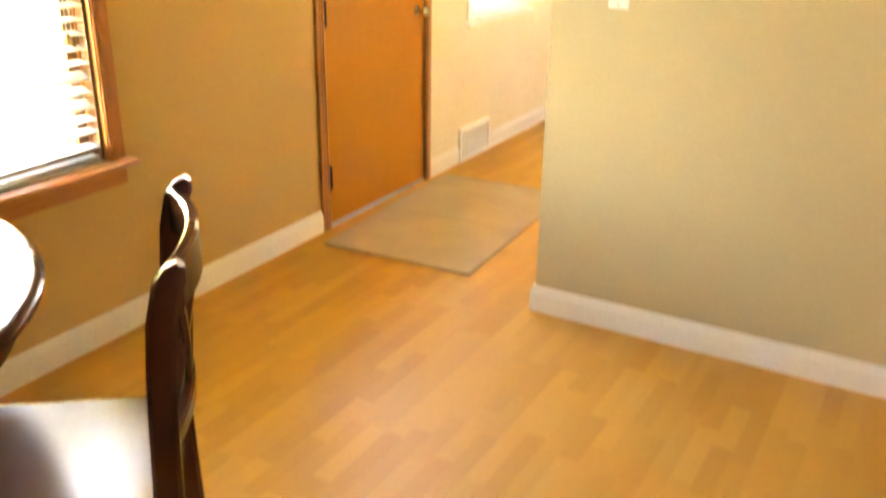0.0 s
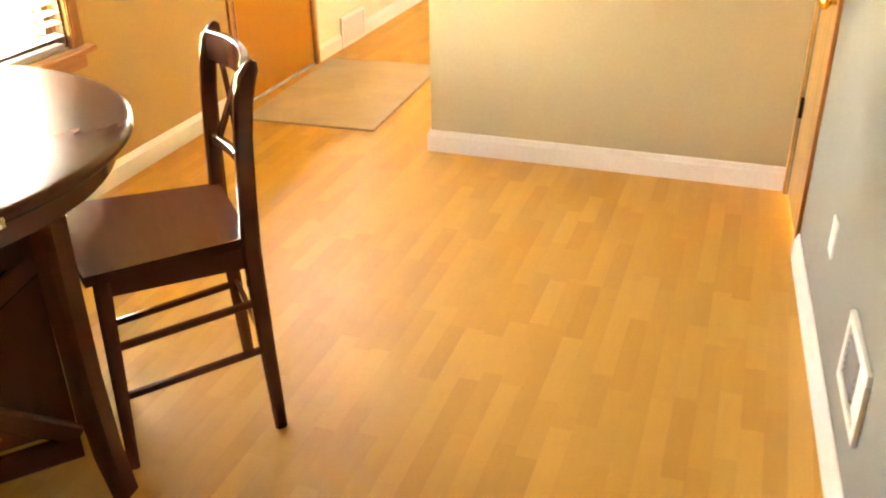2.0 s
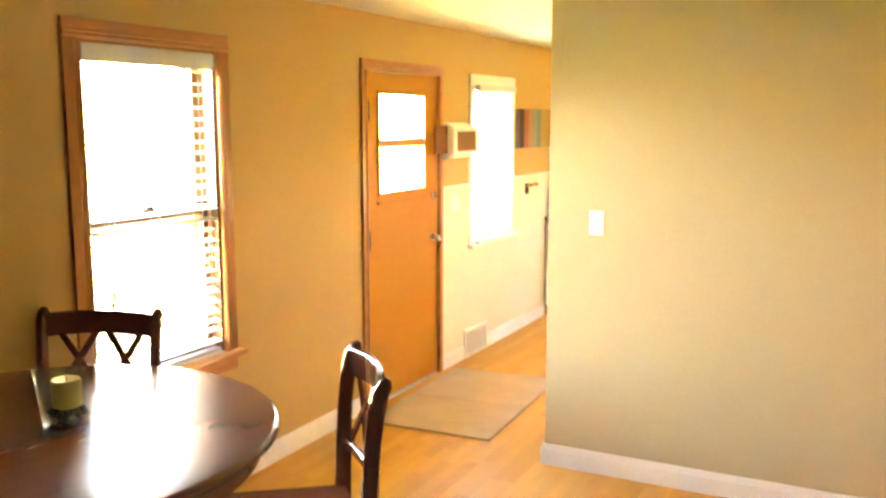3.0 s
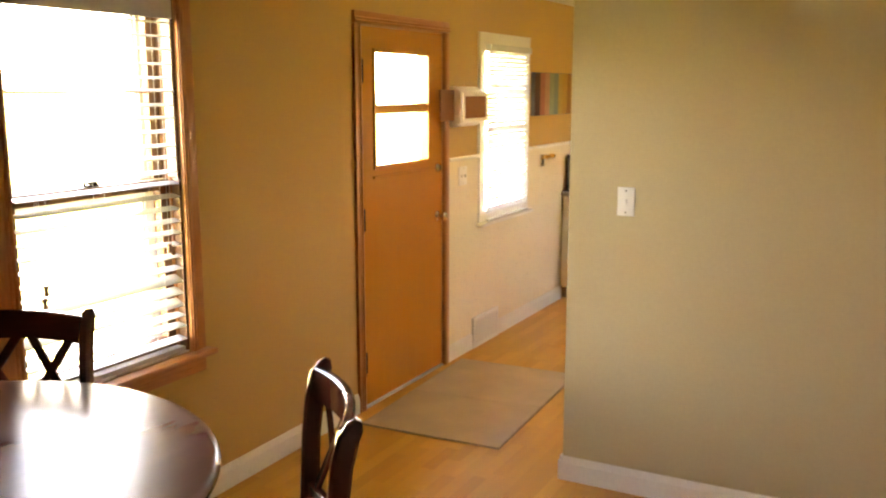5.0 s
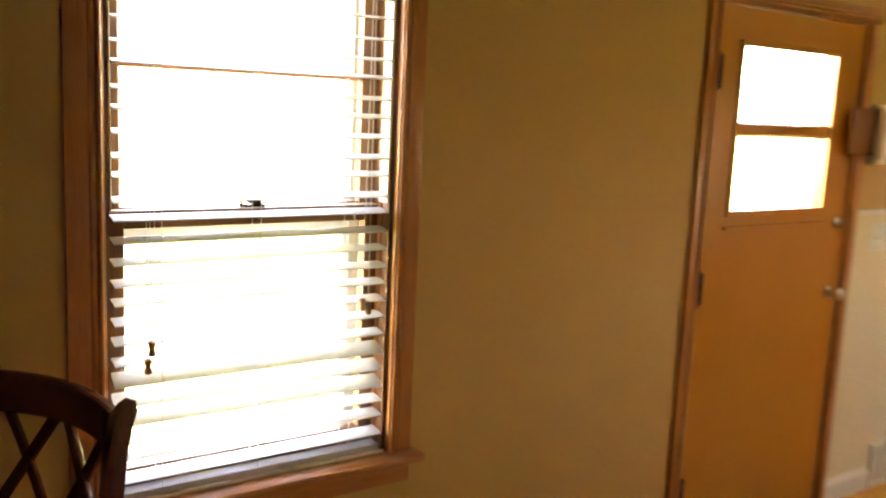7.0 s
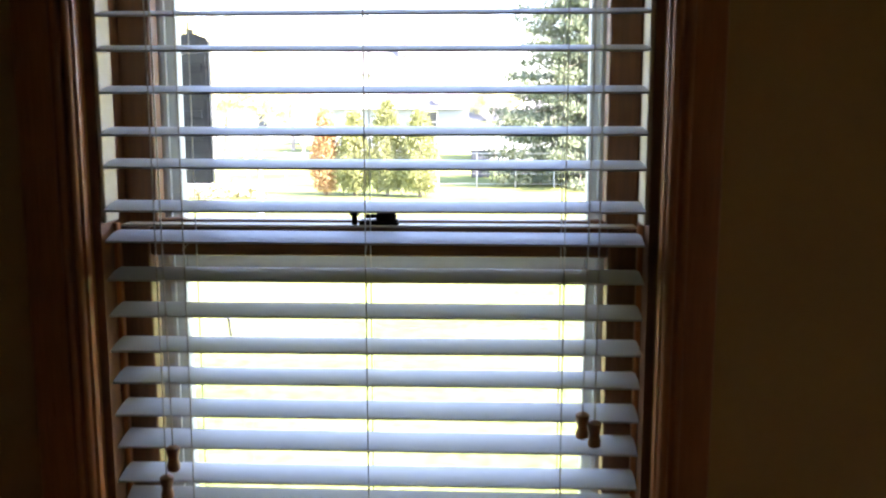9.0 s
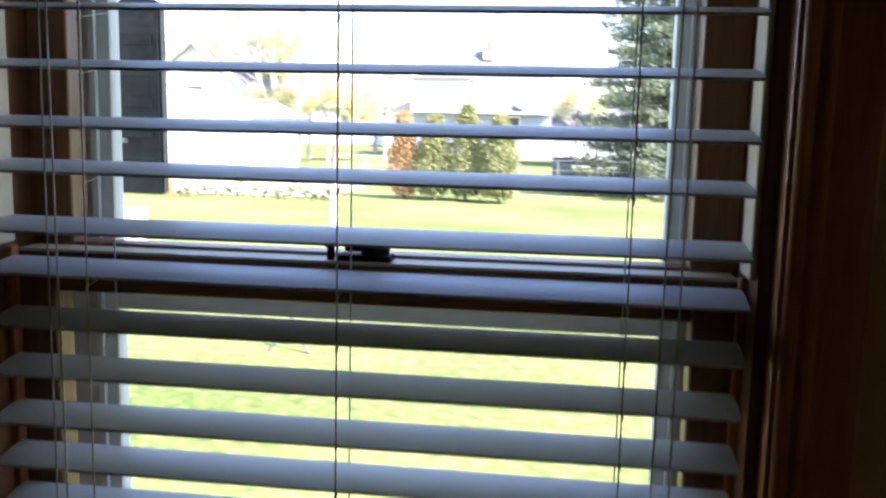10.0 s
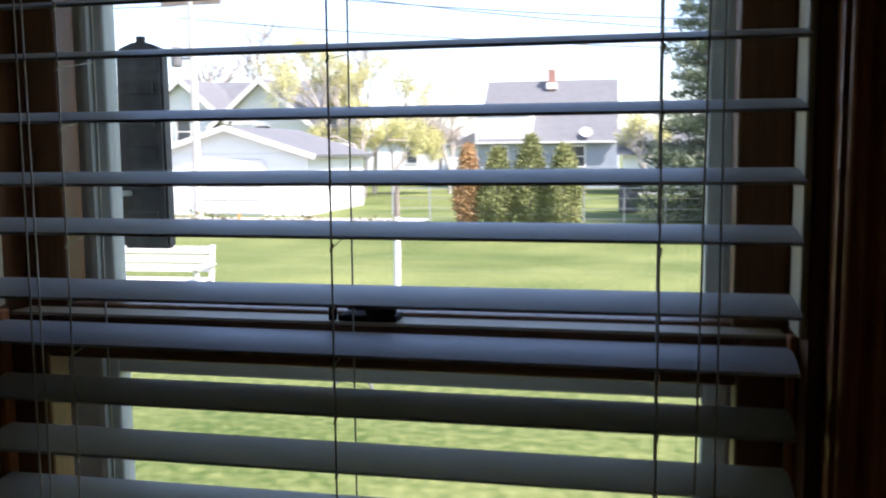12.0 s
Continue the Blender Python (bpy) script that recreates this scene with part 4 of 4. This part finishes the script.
def arborvitae(x, y, h, w, mat, label, seed):
    rng = random.Random(seed)
    t = thing("cedar_shrub", label, "shrub", (x, y, GROUND), rng.uniform(0, 360), group="row of cedars")
    bm = bmesh.new()
    rod(bm, (0, 0, 0), (0.03, 0, h * 0.85), 0.06, 0.015, 8)
    part("trunk", bm, BARK, t)
    vs, fs = [], []
    for _ in range(1500):
        z = 0.20 + (h - 0.22) * rng.random() ** 1.15
        u = (z - 0.2) / (h - 0.2)
        r = w / 2 * min(1, 0.66 + 1.6 * u) * (1 - max(0, u - 0.42) / 0.58) ** 0.60
        a = rng.uniform(0, 6.28)
        r *= (0.80 + 0.28 * noise.noise(Vector((math.cos(a) * 1.3, math.sin(a) * 1.3, z * 1.7 + seed)))) * rng.uniform(0.78, 1.12)
        clump(vs, fs, (r * math.cos(a), r * math.sin(a), z), 0.070, rng, 6, 0.35, 0.055)
    leaf_part("crown", vs, fs, mat, t)
    return t


for k, (x, y, h, w, m, lab) in enumerate(((-6.10, 24.8, 2.45, 0.82, RUST, "browned dying cedar shrub at the lawn's edge"), (-5.22, 24.7, 2.35, 1.16, CEDAR, "green pointed cedar shrub at the lawn's edge"),
                                          (-4.28, 24.7, 2.70, 1.16, CEDAR, "green pointed cedar shrub at the lawn's edge"), (-3.30, 24.3, 2.40, 1.18, CEDAR, "green pointed cedar shrub at the lawn's edge"))):
    arborvitae(x, y, h, w, m, lab, k + 3)


def spruce(x, y, h, w, seed):
    """A spruce: whorls of drooping limbs, each clothed in side sprays of short needle tufts."""
    rng = random.Random(seed)
    t = thing("spruce_tree", "tall dark spruce with drooping branches", "tree", (x, y, GROUND))
    bm = bmesh.new()
    rod(bm, (0, 0, 0), (0, 0, h), 0.20, 0.02, 10)
    part("trunk", bm, BARK, t)
    vs, fs = [], []
    bm = bmesh.new()
    z = 0.7
    while z < h - 0.3:
        reach = w / 2 * (1 - z / h) ** 0.75
        start = rng.uniform(0, 6.28)
        for b in range(8):
            a = start + b * 0.785 + rng.uniform(-0.25, 0.25)
            L = reach * rng.uniform(0.72, 1.10)
            zb = z + rng.uniform(-0.12, 0.12)
            n = max(4, int(L / 0.16))
            for k in range(1, n + 1):
                u = k / n
                p = Vector((L * u * math.cos(a), L * u * math.sin(a), zb - 0.40 * L * u + 0.30 * L * u * u))
                half = 0.50 * (1 - 0.75 * u) + 0.06
                for side in (-1, 1):
                    for m in range(3):
                        q = (m + rng.random()) / 3
                        off = Vector((-math.sin(a), math.cos(a), 0)) * side * half * q + Vector((math.cos(a), math.sin(a), 0)) * half * q * 0.5
                        clump(vs, fs, p + off + Vector((0, 0, -0.05 - 0.16 * q)), 0.090, rng, 7, 0.34, 0.082)
            rod(bm, (0, 0, zb), (L * 0.9 * math.cos(a), L * 0.9 * math.sin(a), zb - 0.14 * L), 0.024, 0.006, 5)
        z += 0.40 + 0.05 * rng.random()
    part("limbs", bm, BARK, t)
    leaf_part("crown", vs, fs, NEEDLE, t)
    return t


spruce(1.75, 29.0, 12.0, 6.7, 8)


def branching(x, y, h, seed, mat, leaf, label, density=3, r0=0.16, lean=0.0, spread=1.0):
    """A tree: a tapered trunk that forks again and again, with sparse buds at the twigs."""
    rng = random.Random(seed)
    t = thing("yard_tree", label, "tree", (x, y, GROUND))
    vs, fs = [], []
    bm = bmesh.new()

    def grow(p, d, L, r, depth):
        q = p + d * L
        rod(bm, p, q, r, r * 0.68, 6 if depth < 3 else 4)
        if depth >= 3 and density:
            for _ in range(density // 3):
                clump(vs, fs, p.lerp(q, rng.random()), 0.15, rng, 3, 0.5, 0.05)
        if depth >= 5:
            for _ in range(density):
                clump(vs, fs, p.lerp(q, rng.random()), 0.15, rng, 3, 0.5, 0.046)
            return
        for k in range(3 if depth < 4 else 2):
            ax = d.orthogonal().normalized()
            ax = Matrix.Rotation(rng.uniform(0, 6.28), 3, d) @ ax
            nd = (Matrix.Rotation(radians(rng.uniform(14, 42) * spread), 3, ax) @ d + Vector((0, 0, 0.12 / spread))).normalized()
            grow(q - d * L * rng.uniform(0, 0.35), nd, L * rng.uniform(0.62, 0.82), r * 0.62, depth + 1)

    grow(Vector((0, 0, 0)), Vector((lean, 0, 1)).normalized(), h * 0.26, r0, 0)
    part("trunk", bm, mat, t)
    if density:
        leaf_part("crown", vs, fs, leaf, t)
    return t


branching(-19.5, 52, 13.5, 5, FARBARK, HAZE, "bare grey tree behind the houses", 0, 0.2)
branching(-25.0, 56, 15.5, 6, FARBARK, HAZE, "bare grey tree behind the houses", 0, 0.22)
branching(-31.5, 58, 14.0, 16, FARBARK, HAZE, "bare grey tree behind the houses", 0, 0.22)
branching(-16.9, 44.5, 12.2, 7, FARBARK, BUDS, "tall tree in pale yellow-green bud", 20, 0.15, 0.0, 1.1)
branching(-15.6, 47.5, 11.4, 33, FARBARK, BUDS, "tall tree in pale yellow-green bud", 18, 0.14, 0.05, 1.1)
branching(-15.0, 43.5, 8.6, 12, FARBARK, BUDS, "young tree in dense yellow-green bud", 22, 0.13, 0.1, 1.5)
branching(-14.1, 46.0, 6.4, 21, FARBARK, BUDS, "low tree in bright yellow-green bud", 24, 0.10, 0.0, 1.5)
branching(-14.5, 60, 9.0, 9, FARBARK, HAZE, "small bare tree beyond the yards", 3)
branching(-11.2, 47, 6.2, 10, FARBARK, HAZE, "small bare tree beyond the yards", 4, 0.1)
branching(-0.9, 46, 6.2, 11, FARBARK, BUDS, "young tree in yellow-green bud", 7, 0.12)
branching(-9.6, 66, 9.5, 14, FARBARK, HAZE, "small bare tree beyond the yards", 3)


def gable_prism(bm, x0, x1, y0, y1, z0, z1, along="x", over=0.0):
    """A solid gable roof; its ridge runs along x or y."""
    if along == "x":
        pts = [(x0, y0, z0), (x0, y1, z0), (x0, (y0 + y1) / 2, z1), (x1, y0, z0), (x1, y1, z0), (x1, (y0 + y1) / 2, z1)]
    else:
        pts = [(x0, y0, z0), (x1, y0, z0), ((x0 + x1) / 2, y0, z1), (x0, y1, z0), (x1, y1, z0), ((x0 + x1) / 2, y1, z1)]
    v = [bm.verts.new(p) for p in pts]
    for f in ((0, 2, 1), (3, 4, 5), (0, 1, 4, 3), (1, 2, 5, 4), (0, 3, 5, 2)):
        bm.faces.new([v[k] for k in f])
    return bm


def house_window(parent, x, y, z, w, h):
    win = part("window", boxes((x - w / 2 - 0.08, x - w / 2, y - 0.06, y, z, z + h), (x + w / 2, x + w / 2 + 0.08, y - 0.06, y, z, z + h),
                               (x - w / 2 - 0.08, x + w / 2 + 0.08, y - 0.06, y, z + h, z + h + 0.1), (x - w / 2 - 0.12, x + w / 2 + 0.12, y - 0.09, y, z - 0.08, z), (x - w / 2, x + w / 2, y - 0.05, y, z + h / 2 - 0.03, z + h / 2 + 0.03)), TRIM, parent)
    for a, b in ((z, z + h / 2 - 0.03), (z + h / 2 + 0.03, z + h)):
        part("pane", boxes((x - w / 2, x + w / 2, y - 0.025, y - 0.002, a, b)), DARKGLASS, win)


def lap_siding(x0, x1, y, z0, z1, step=0.16):
    """Overlapping boards on a wall's face."""
    bm = bmesh.new()
    z = z0
    while z < z1 - 0.02:
        top = min(z + step, z1)
        v = [bm.verts.new(p) for p in ((x0, y - 0.022, z), (x1, y - 0.022, z), (x1, y - 0.002, top), (x0, y - 0.002, top), (x0, y, z), (x1, y, z))]
        bm.faces.new(v[:4])
        bm.faces.new((v[4], v[5], v[1], v[0]))
        z += step
    return bm


# grey-roofed house with a chimney
h = thing("house", "house with shade-coloured walls, wide grey roof, white dormer and brick chimney", "house", (0, 0, 0))
part("wall", boxes((-11.0, -2.4, 55, 63.5, GROUND, 2.15)), SHADESIDING, h)
part("siding", lap_siding(-11.0, -2.4, 55, GROUND, 2.15), SHADESIDING, h)
roof = part("roof", gable_prism(bmesh.new(), -11.0, -2.5, 54.6, 63.9, 2.08, 6.15), SHINGLE, h, "grey shingle roof")
part("dormer", boxes((-11.15, -7.62, 54.9, 59.0, 2.17, 4.05)), SIDING, h, "white flat-topped dormer")
part("siding", lap_siding(-11.15, -7.62, 54.9, 2.17, 4.05), SIDING, h)
part("dormer_roof", boxes((-11.3, -7.5, 54.7, 59.4, 4.05, 4.18)), SHINGLE, h)
part("gutter", boxes((-11.1, -2.3, 54.45, 54.6, 2.02, 2.13)), TRIM, h)
part("chimney", boxes((-6.95, -6.50, 58.4, 58.9, 4.9, 6.80)), BRICK, roof)
part("flashing", boxes((-7.05, -6.4, 58.3, 59.0, 5.55, 5.95)), TRIM, roof)
house_window(h, -9.6, 55, 0.6, 0.9, 1.2)
house_window(h, -5.0, 55, 0.6, 1.2, 1.2)
bm = bmesh.new()
lathe(bm, [(0.02, 0), (0.22, 0.05), (0.36, 0.14), (0.34, 0.15), (0.20, 0.07), (0.02, 0.03)], 20)
bmesh.ops.transform(bm, matrix=Matrix.Translation((-4.3, 54.9, 2.6)) @ Matrix.Rotation(radians(55), 4, "X"), verts=bm.verts)
part("satellite_dish", bm, TRIM, h)
bm = bmesh.new()
rod(bm, (-8.2, 59.2, 6.2), (-8.3, 59.2, 8.2), 0.03, seg=6)
part("antenna", bm, STEEL, h)
g = thing("garage", "low white garage beside the grey-roofed house", "garage", (0, 0, 0))
part("wall", boxes((-2.0, 5.0, 47, 52, GROUND, 1.35)), SIDING, g)
part("siding", lap_siding(-2.0, 5.0, 47, GROUND, 1.35), SIDING, g)
part("roof", gable_prism(bmesh.new(), -2.3, 5.3, 46.6, 52.4, 1.30, 2.7), SHINGLE, g)
part("garage_door", boxes((0.2, 2.8, 46.92, 46.975, GROUND, 1.2)), STORM, g)

# gabled house and its garage
h = thing("house", "white house with grey roof and two gabled dormers", "house", (0, 0, 0))
part("wall", boxes((-36, -18.5, 45, 54, GROUND, 2.5)), SIDING, h)
part("siding", lap_siding(-36, -18.5, 45, GROUND, 2.5), SIDING, h)
part("roof", gable_prism(bmesh.new(), -36.4, -18.2, 44.6, 54.4, 2.45, 5.75), SHINGLE, h, "grey shingle roof")
for x, w, zt in ((-25.45, 5.0, 5.50), (-20.85, 5.4, 5.36), (-29.8, 3.4, 5.18)):
    d = part("dormer", gable_prism(bmesh.new(), x - w / 2, x + w / 2, 44.5, 49.0, zt - w * 0.42, zt, "y"), SIDING, h)
    bm = bmesh.new()
    for sg in (-1, 1):
        sweep(bm, [(x + sg * (w / 2 + 0.3), 46.4, zt - w * 0.42 - 0.22), (x, 46.4, zt + 0.06)], 4.6, 0.16, side=(0, 1, 0))
    part("dormer_roof", bm, SHINGLE, d)
    bm = bmesh.new()
    for sg in (-1, 1):
        sweep(bm, [(x + sg * (w / 2 + 0.3), 44.06, zt - w * 0.42 - 0.24), (x, 44.06, zt + 0.02)], 0.05, 0.26, side=(0, 1, 0))
    part("bargeboard", bm, TRIM, d)
    part("wall", boxes((x - w / 2, x + w / 2, 44.55, 45.2, 1.6, zt - w * 0.42)), SIDING, d)
    house_window(d, x, 44.5, zt - w * 0.42 - 1.2, 0.8, 1.1)
for x in (-34, -30, -24.2, -20):
    house_window(h, x, 44.98, 0.7, 1.0, 1.3)
g = thing("garage", "white gabled garage with a pale grey roof", "garage", (0, 0, 0))
part("wall", boxes((-19.2, -13.0, 30.2, 37, GROUND, 1.55)), SIDING, g)
part("siding", lap_siding(-19.2, -13.0, 30.2, GROUND, 1.55), SIDING, g)
part("gable", gable_prism(bmesh.new(), -19.2, -13.0, 30.2, 37, 1.55, 2.42, "y"), SIDING, g)
bm = bmesh.new()
for sg in (-1, 1):
    sweep(bm, [(-16.1 + sg * 3.5, 33.6, 1.42), (-16.1, 33.6, 2.50)], 7.4, 0.12, side=(0, 1, 0))
part("roof", bm, SHINGLE, g)
bm = bmesh.new()
for sg in (-1, 1):
    sweep(bm, [(-16.1 + sg * 3.5, 29.86, 1.38), (-16.1, 29.86, 2.47)], 0.05, 0.2, side=(0, 1, 0))
part("bargeboard", bm, TRIM, g)
door_g = part("garage_door", boxes((-17.6, -14.6, 30.14, 30.19, GROUND, 1.15)), TRIM, g)
for k in range(4):
    part("panel", boxes((-17.5, -14.7, 30.11, 30.139, GROUND + 0.06 + k * 0.52, GROUND + 0.50 + k * 0.52), bevel=0.02), TRIM, door_g)
for x, y, w, zz, rr in ((-13.2, 72, 6.5, 1.9, 3.6), (-21, 78, 9, 2.4, 4.8)):
    h = thing("house", "small white house far down the street", "house", (0, 0, 0))
    part("wall", boxes((x - w / 2, x + w / 2, y, y + 7, GROUND, zz)), SIDING, h)
    part("roof", gable_prism(bmesh.new(), x - w / 2 - 0.3, x + w / 2 + 0.3, y - 0.3, y + 7.3, zz, rr, "y"), SHINGLE, h)
    house_window(h, x, y, 0.6, 0.9, 1.2)

# wooden bench on the lawn
bench = thing("garden_bench", "white painted wooden garden bench on the lawn", "bench", (-8.28, 11.2, GROUND), 4)
for sx in (-0.74, 0.74):
    for y0, y1, top in ((-0.26, -0.28, 0.62), (0.26, 0.34, 0.92)):
        bm = bmesh.new()
        sweep(bm, [(sx, y0, 0), (sx, y0, 0.42), (sx, y1, top)], 0.09, 0.06, side=(0, 1, 0))
        part("leg", bm, WHITEWOOD, bench)
    part("armrest", boxes((sx - 0.07, sx + 0.07, -0.36, 0.30, 0.62, 0.655), bevel=0.01), WHITEWOOD, bench)
for k in range(4):
    part("seat_slat", boxes((-0.77, 0.77, -0.27 + k * 0.13, -0.16 + k * 0.13, 0.42, 0.445), bevel=0.005), WHITEWOOD, bench)
for k in range(3):
    part("back_slat", boxes((-0.77, 0.77, 0.272 + k * 0.02, 0.296 + k * 0.02, 0.52 + k * 0.135, 0.63 + k * 0.135), bevel=0.005), WHITEWOOD, bench)
part("front_rail", boxes((-0.72, 0.72, -0.27, -0.24, 0.32, 0.415), bevel=0.005), WHITEWOOD, bench)

# young tree trunk with a white wrap round its lower part
post = thing("clothesline_post", "young tree trunk on the lawn, wrapped white below and dark above", "post", (-4.86, 12.1, GROUND))
bm = bmesh.new()
rod(bm, (0, 0, 0), (0.02, 0, 1.32), 0.052, 0.05, 14)
part("white_post", bm, WHITEWOOD, post)
bm = bmesh.new()
rod(bm, (0.02, 0, 1.32), (0.015, 0, 1.66), 0.045, 0.038, 12)
rod(bm, (0.015, 0, 1.65), (0.06, 0, 2.02), 0.038, 0.026, 12)
part("upper_post", bm, BARK, post)

# sprinkler stand close to the house
stand = thing("sprinkler_stand", "small dark tripod stand on the lawn", "sprinkler", (-4.05, 7.5, GROUND))
for a in (100, 215, 330):
    bm = bmesh.new()
    rod(bm, (0.24 * math.cos(radians(a)), 0.24 * math.sin(radians(a)), 0), (0, 0, 0.30), 0.014, seg=8)
    part("leg", bm, THERMO, stand)
bm = bmesh.new()
rod(bm, (0, 0, 0.28), (0, 0, 0.38), 0.022)
part("head", bm, THERMO, stand)

# utility pole and wires
pole = thing("utility_pole", "pale weathered utility pole with crossarm", "utility pole", (-16.45, 28.4, GROUND))
bm = bmesh.new()
rod(bm, (0, 0, 0), (0, 0, 9.5), 0.15, 0.11, 14)
part("pole", bm, CONCRETE, pole)
part("crossarm", boxes((-1.1, 1.1, -0.07, 0.07, 7.40, 7.52)), BARK, pole)
bm = bmesh.new()
lathe(bm, [(0.16, 0), (0.2, 0.05), (0.2, 0.6), (0.12, 0.7)], 16, (-0.62, 0, 5.30))
box(bm, -0.46, -0.10, -0.03, 0.03, 5.55, 5.62)
part("transformer", bm, SHINGLE, pole, "grey transformer can")


def wire(a, b, sag):
    a, b = Vector(a), Vector(b)
    bm = bmesh.new()
    prev = a
    for k in range(1, 17):
        u = k / 16
        p = a.lerp(b, u) - Vector((0, 0, sag * 4 * u * (1 - u)))
        rod(bm, prev, p, 0.018, seg=5)
        prev = p
    ob = part("overhead_wire", bm, WIRE)
    tagged(ob, "thin black overhead wire between poles", "wire")


wire((-18.0, 28.4, 7.55), (30, 46, 8.2), 1.4)
wire((-15.8, 28.4, 7.55), (30, 46, 7.4), 1.6)
wire((-16.9, 28.25, 6.2), (28, 40, 5.6), 0.9)
wire((-16.9, 28.2, 6.6), (-45, 20, 8.4), 0.8)

# wire fence along the lot line
fence = thing("wire_fence", "low galvanised wire fence along the lot line", "fence", (0, 0, 0))
for k in range(15):
    x = -9.2 + k * 1.25
    bm = bmesh.new()
    rod(bm, (x, 27.9, GROUND), (x, 27.9, GROUND + 1.15), 0.028, seg=8)
    part("post", bm, STEEL, fence)
for z in (0.12, 0.45, 0.78, 1.1):
    bm = bmesh.new()
    rod(bm, (-9.2, 27.9, GROUND + z), (8.3, 27.9, GROUND + z), 0.010 if z < 1 else 0.018, seg=6)
    part("rail", bm, STEEL, fence)

# garden bed along the drive
bed = thing("garden_bed_shrub", "low dry shrubs in the garden bed beside the drive", "shrub", (0, 0, GROUND), kind="stuff")
rng = random.Random(31)
vs, fs = [], []
for _ in range(420):
    x, y = rng.uniform(-17.5, -7.6), 23.6 + rng.gauss(0, 0.35)
    hgt = 0.20 + 0.45 * max(0, noise.noise(Vector((x * 0.9, 0, 3))) + 0.35)
    clump(vs, fs, (x, y, rng.uniform(0.03, hgt)), 0.09, rng, 4)
leaf_part("stems", vs, fs, leafage("dry_garden_stems", (0.20, 0.18, 0.09)), bed)
marker = thing("garden_marker", "small orange marker in the garden bed", "marker", (-12.6, 23.4, GROUND))
bm = bmesh.new()
lathe(bm, [(0.16, 0), (0.16, 0.03), (0.09, 0.04), (0.03, 0.55), (0.01, 0.56)], 16)
part("cone", bm, material("orange_plastic", (0.75, 0.24, 0.05), 0.5), marker)
# stacked dark things by the garage
pile = thing("yard_bin", "dark bin standing by the far garage", "bin", (-1.6, 33.0, GROUND))
part("tub", boxes((-0.35, 0.35, -0.3, 0.3, 0, 0.95), bevel=0.05), THERMO, pile)
part("lid", boxes((-0.38, 0.38, -0.33, 0.33, 0.955, 1.02), bevel=0.03), BLACK, pile)


# ---- floor staves, last ----
SW = 0.064
rng = random.Random(21)
LENGTHS = (0.26, 0.31, 0.36, 0.42)


def stave_mesh(length, mat, name="stave"):
    bm = bmesh.new()
    box(bm, 0.00012, length - 0.00012, 0.00012, SW - 0.00012, -0.005, 0.0)
    return mesh_of(name, bm, mat)


STAVE_MESHES = [stave_mesh(n, STAVE) for n in LENGTHS]
rest = bmesh.new()
near_count = 0
row, y = 0, -0.001 - SW
while y > SIDE - 0.0:
    x = BACK - rng.uniform(0, 0.4)
    while x < END:
        k = rng.randrange(len(LENGTHS))
        n = LENGTHS[k]
        x0, x1 = max(x, BACK), min(x + n, END)
        if x1 > x0 + 0.005:
            near = -3.05 < x and x + n < -0.42 and -2.72 < y < -0.75 and near_count < 300
            if near:
                ob = new("plank", STAVE_MESHES[k])
                ob.location = (x, y, 0.0)
                ob.parent = floor
                near_count += 1
            else:
                box(rest, x0 + 0.00012, x1 - 0.00012, y + 0.00012, y + SW - 0.00012, -0.005, 0.0)
        x += n
    y -= SW
tagged(part("floor_strips", rest, STAVES, floor), kind="stuff")
